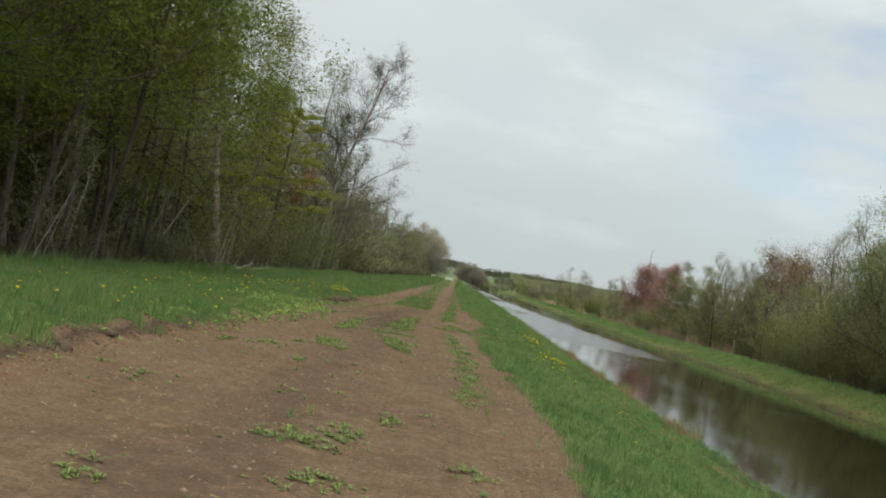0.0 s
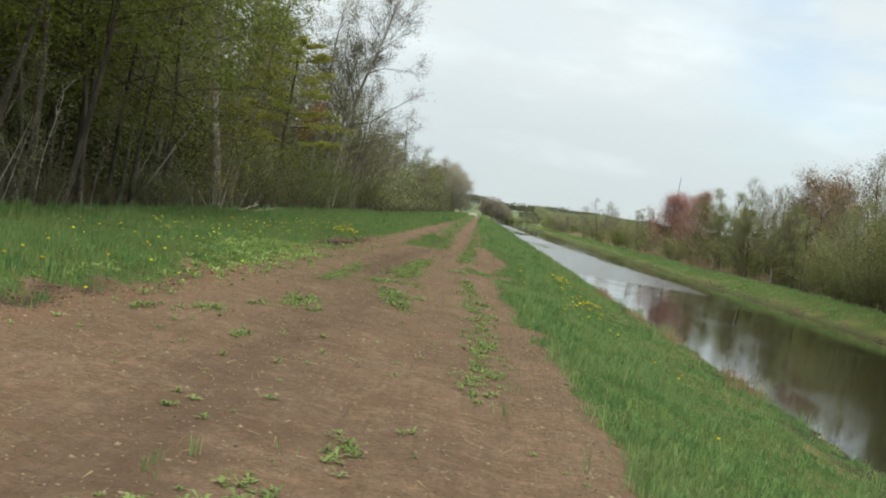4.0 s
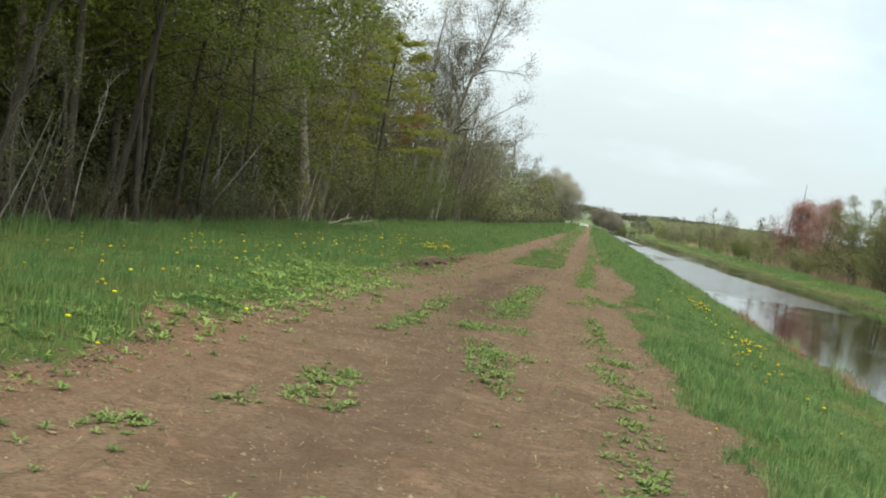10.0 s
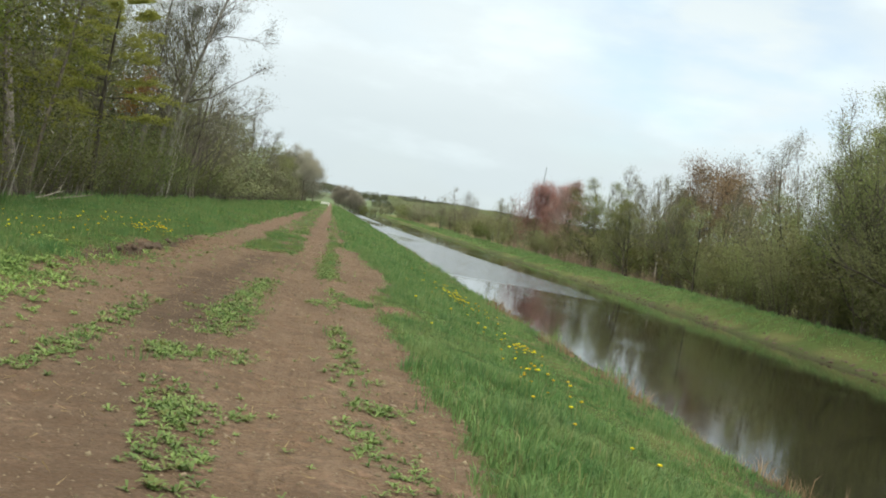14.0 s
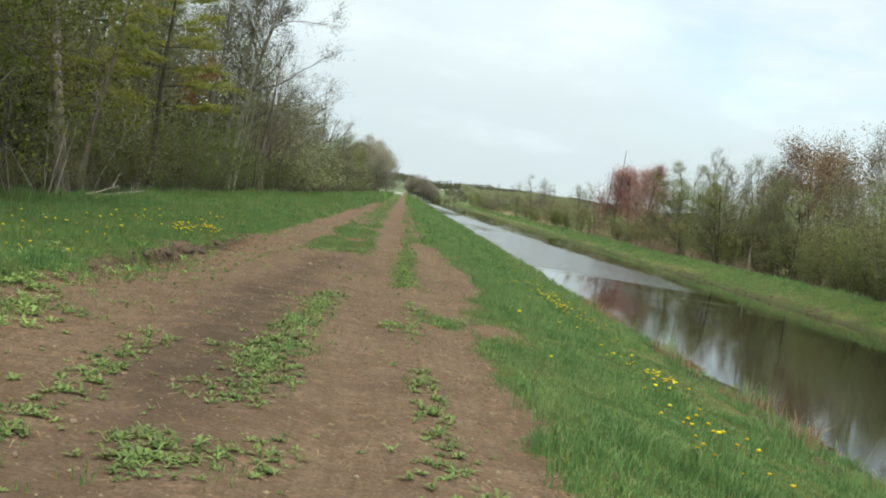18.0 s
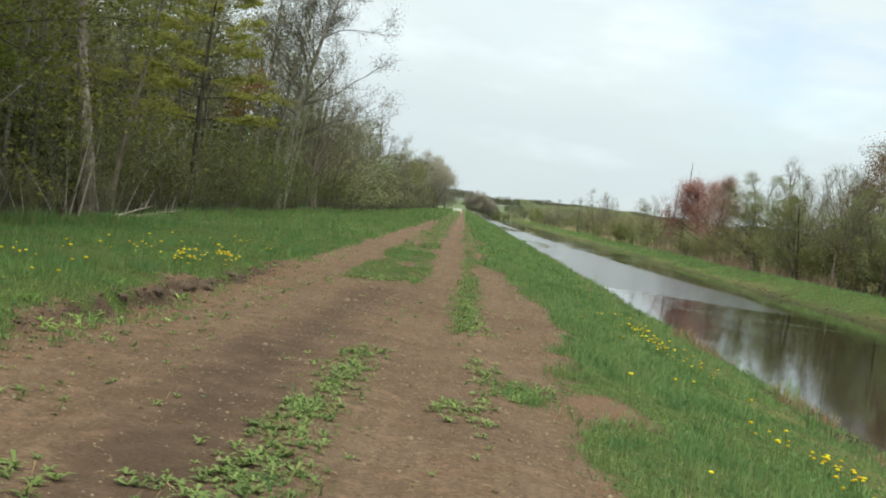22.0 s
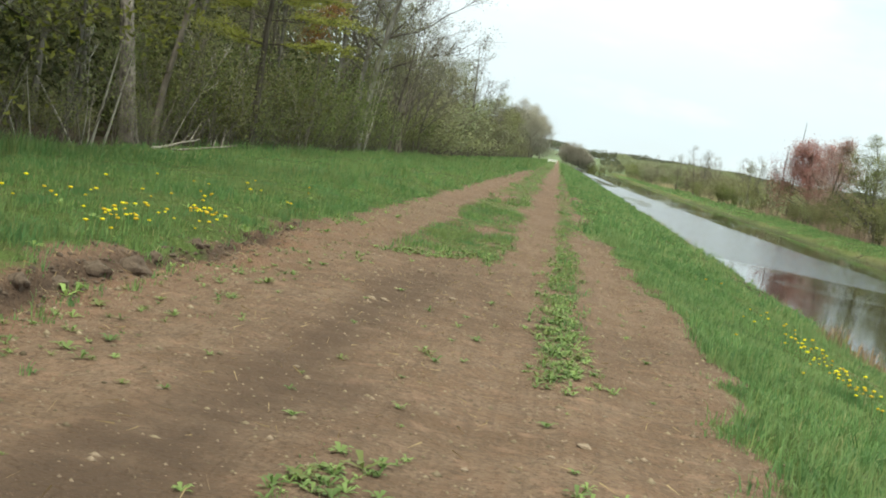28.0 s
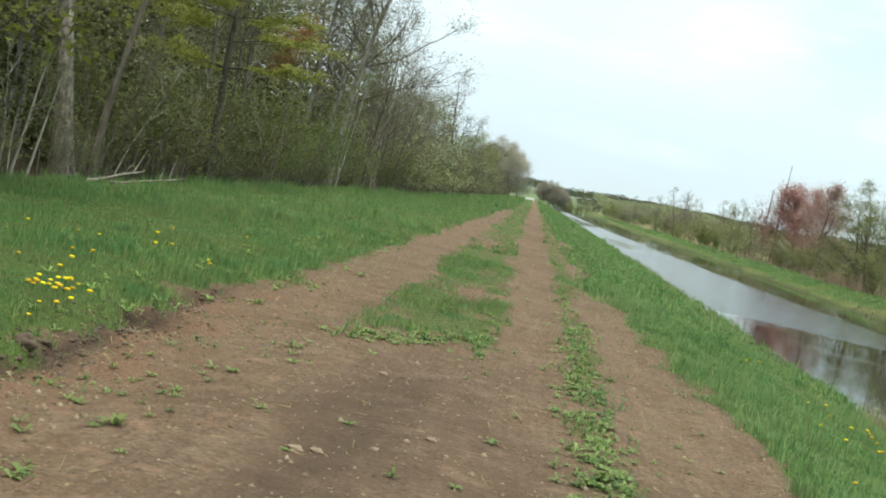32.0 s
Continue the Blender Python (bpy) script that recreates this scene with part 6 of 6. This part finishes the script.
straw_places = np.array([(random.uniform(-3.3, 1.0), random.uniform(6, 56)) for _ in range(2600)] + [(float(left_edge(y)) + random.gauss(0.12, 0.18), y) for y in [random.uniform(9, 48) for _ in range(1500)]])
v, q, _ = leaves_at(np.random.default_rng(71), np.column_stack([straw_places, land(straw_places[:, 0], straw_places[:, 1]) + 0.015]), 0.09, 0.08)
v[:, 2] = np.maximum(v[:, 2], np.repeat(land(straw_places[:, 0], straw_places[:, 1]), 3))
tagged(new("dead_stalks", mesh_of("dead_stalks", v, STRAW, tris=q)), "dead straw stalks strewn along the track's edge", "straw", kind="stuff")


def fallen_branch(seed, x, y, length, turn, rise, girth, label):
    """A bleached fallen branch with a few side limbs."""
    r = np.random.default_rng(seed)
    a = radians(turn)
    way = np.array([math.cos(a), math.sin(a), rise])
    p = bough(r, np.array([x, y, float(land(x, y)) + girth]), way / np.linalg.norm(way), length, 9, 0.07, -0.01 if rise < 0.2 else 0.0)
    ob = new("fallen_branch")
    ob.location = (x, y, float(land(x, y)))
    base = np.array(ob.location)
    t = tubes([p - base], [girth * (1 - 0.7 * np.linspace(0, 1, 9))], 7)
    under("stem", mesh_of("branch_stem", t[0], DEADWOOD, quads=t[2], smooth=True), ob)
    for i in (3, 5, 6):
        limb = bough(r, p[i] - base, aside(r, p[i + 1] - p[i], 0.8), length * 0.25, 5, 0.15, 0.03)
        t = tubes([limb], [girth * 0.4 * (1 - 0.7 * np.linspace(0, 1, 5))], 5)
        under("side_limb", mesh_of("branch_limb", t[0], DEADWOOD, quads=t[2], smooth=True), ob)
    return tagged(ob, label, "branch", "fallen branches")


fallen_branch(1, -11.3, 66.5, 3.2, 75, 0.10, 0.05, "bleached fallen branch lying at the wood's edge")
fallen_branch(2, -11.2, 68.0, 2.4, 40, 0.14, 0.035, "bleached fallen branch lying at the wood's edge")
fallen_branch(4, -11.7, 62.8, 2.0, 110, 1.1, 0.02, "pale dead branch propped against the wood")
def leaning_trunk(seed, foot, top, girth, label):
    """A slim dead trunk caught in the trees, with a few broken side limbs."""
    r = np.random.default_rng(seed)
    base = np.array([foot[0], foot[1], float(land(foot[0], foot[1]))])
    line = np.array(top, float) - base
    p = bough(r, np.array([0, 0, -0.1]), line / np.linalg.norm(line), float(np.linalg.norm(line)), 10, 0.035, 0.0)
    ob = new("leaning_trunk")
    ob.location = base
    t = tubes([p], [girth * (1 - 0.6 * np.linspace(0, 1, 10))], 8)
    under("stem", mesh_of("leaning_stem", t[0], BARK_GREY, quads=t[2], smooth=True), ob)
    for i in (5, 7, 8):
        limb = bough(r, p[i], aside(r, p[i + 1] - p[i], 0.7), 1.1, 5, 0.14, 0.06)
        t = tubes([limb], [girth * 0.35 * (1 - 0.7 * np.linspace(0, 1, 5))], 5)
        under("side_limb", mesh_of("leaning_limb", t[0], BARK_GREY, quads=t[2], smooth=True), ob)
    return tagged(ob, label, "dead tree", "leaning trunks")


leaning_trunk(1, (-12.7, 51.6), (-12.4, 65.5, 4.9), 0.050, "pale slim dead trunk leaning across the wood's edge")
leaning_trunk(2, (-13.2, 52.5), (-12.8, 62.0, 4.9), 0.035, "pale slim dead trunk leaning across the wood's edge")
fallen_branch(5, -11.3, 40.5, 2.6, 80, 0.08, 0.05, "bleached fallen branch lying at the wood's edge")
fallen_branch(6, -11.4, 33.0, 2.4, 100, 0.06, 0.06, "bleached fallen branch lying at the wood's edge")


def dead_pole(x, y, height, girth, tilt, way, label):
    r = np.random.default_rng(int(abs(x) * 7 + y))
    d = np.array([math.cos(radians(way)) * math.tan(radians(tilt)), math.sin(radians(way)) * math.tan(radians(tilt)), 1.0])
    z = float(land(x, y))
    p = bough(r, np.array([0, 0, -0.2]), d / np.linalg.norm(d), height, 8, 0.012, 0.0)
    ob = new("dead_snag")
    ob.location = (x, y, z)
    t = tubes([p], [girth * (1 - 0.75 * np.linspace(0, 1, 8))], 7)
    under("trunk", mesh_of("snag_trunk", t[0], BARK_PALE if height < 3.1 else BARK_DARK, quads=t[2], smooth=True), ob)
    for i in (4, 5):
        stub = bough(r, p[i], aside(r, p[i + 1] - p[i], 1.0), height * 0.06, 4, 0.1, 0.05)
        t = tubes([stub], [girth * 0.25 * (1 - 0.7 * np.linspace(0, 1, 4))], 5)
        under("broken_stub", mesh_of("snag_stub", t[0], BARK_DARK if height > 3 else DEADWOOD, quads=t[2], smooth=True), ob)
    return tagged(ob, label, "dead tree", "dead snags")


dead_pole(26.2, 181.0, 11.2, 0.11, 1, 0, "slim dead snag standing above the red maple")
dead_pole(26.2, 188.5, 8.6, 0.13, 1, 0, "slim dead snag standing above the red maple")
for x, y, h, g, tilt, way in ((-11.6, 62.6, 3.0, 0.046, 9, 0), (-11.6, 63.5, 2.6, 0.040, 10, 0), (-11.6, 62.0, 2.2, 0.034, 35, 180), (-12.0, 60.2, 2.0, 0.02, 12, 180), (-12.2, 58.2, 2.4, 0.02, 20, 0), (-12.1, 36.6, 2.9, 0.03, 22, 0), (-12.2, 38.0, 2.8, 0.025, 14, 0)):
    dead_pole(x, y, h, g, tilt, way, "thin bleached dead stem at the wood's edge")
dead_pole(24.4, 134.0, 2.3, 0.12, 3, 100, "short bleached stump on the far bank")
dead_pole(24.2, 109.5, 2.4, 0.12, 4, 70, "short bleached stump on the far bank")


def barrier(x, y):
    ob = new("white_barrier")
    ob.location = (x, y, float(land(x, y)))
    bm = bmesh.new()
    bmesh.ops.create_cube(bm, size=1.0, matrix=Matrix.Translation((0, 0, 0.55)) @ Matrix.Diagonal((2.0, 0.12, 0.45, 1)))
    bmesh.ops.bevel(bm, geom=bm.edges[:], offset=0.02, segments=2, affect="EDGES")
    me = bpy.data.meshes.new("barrier_bar")
    bm.to_mesh(me)
    bm.free()
    me.materials.append(WHITE)
    under("bar", me, ob)
    for dx in (-0.9, 0.9):
        t = tubes([np.array([(dx, 0, -0.1), (dx, 0, 0.4), (dx, 0, 0.82)])], [np.array([0.09, 0.09, 0.085])], 10)
        under("post", mesh_of("barrier_post", t[0], WHITE, quads=t[2], smooth=True), ob)
    return tagged(ob, "white painted barrier across the track far ahead", "barrier")


barrier(-1.5, 322.0)
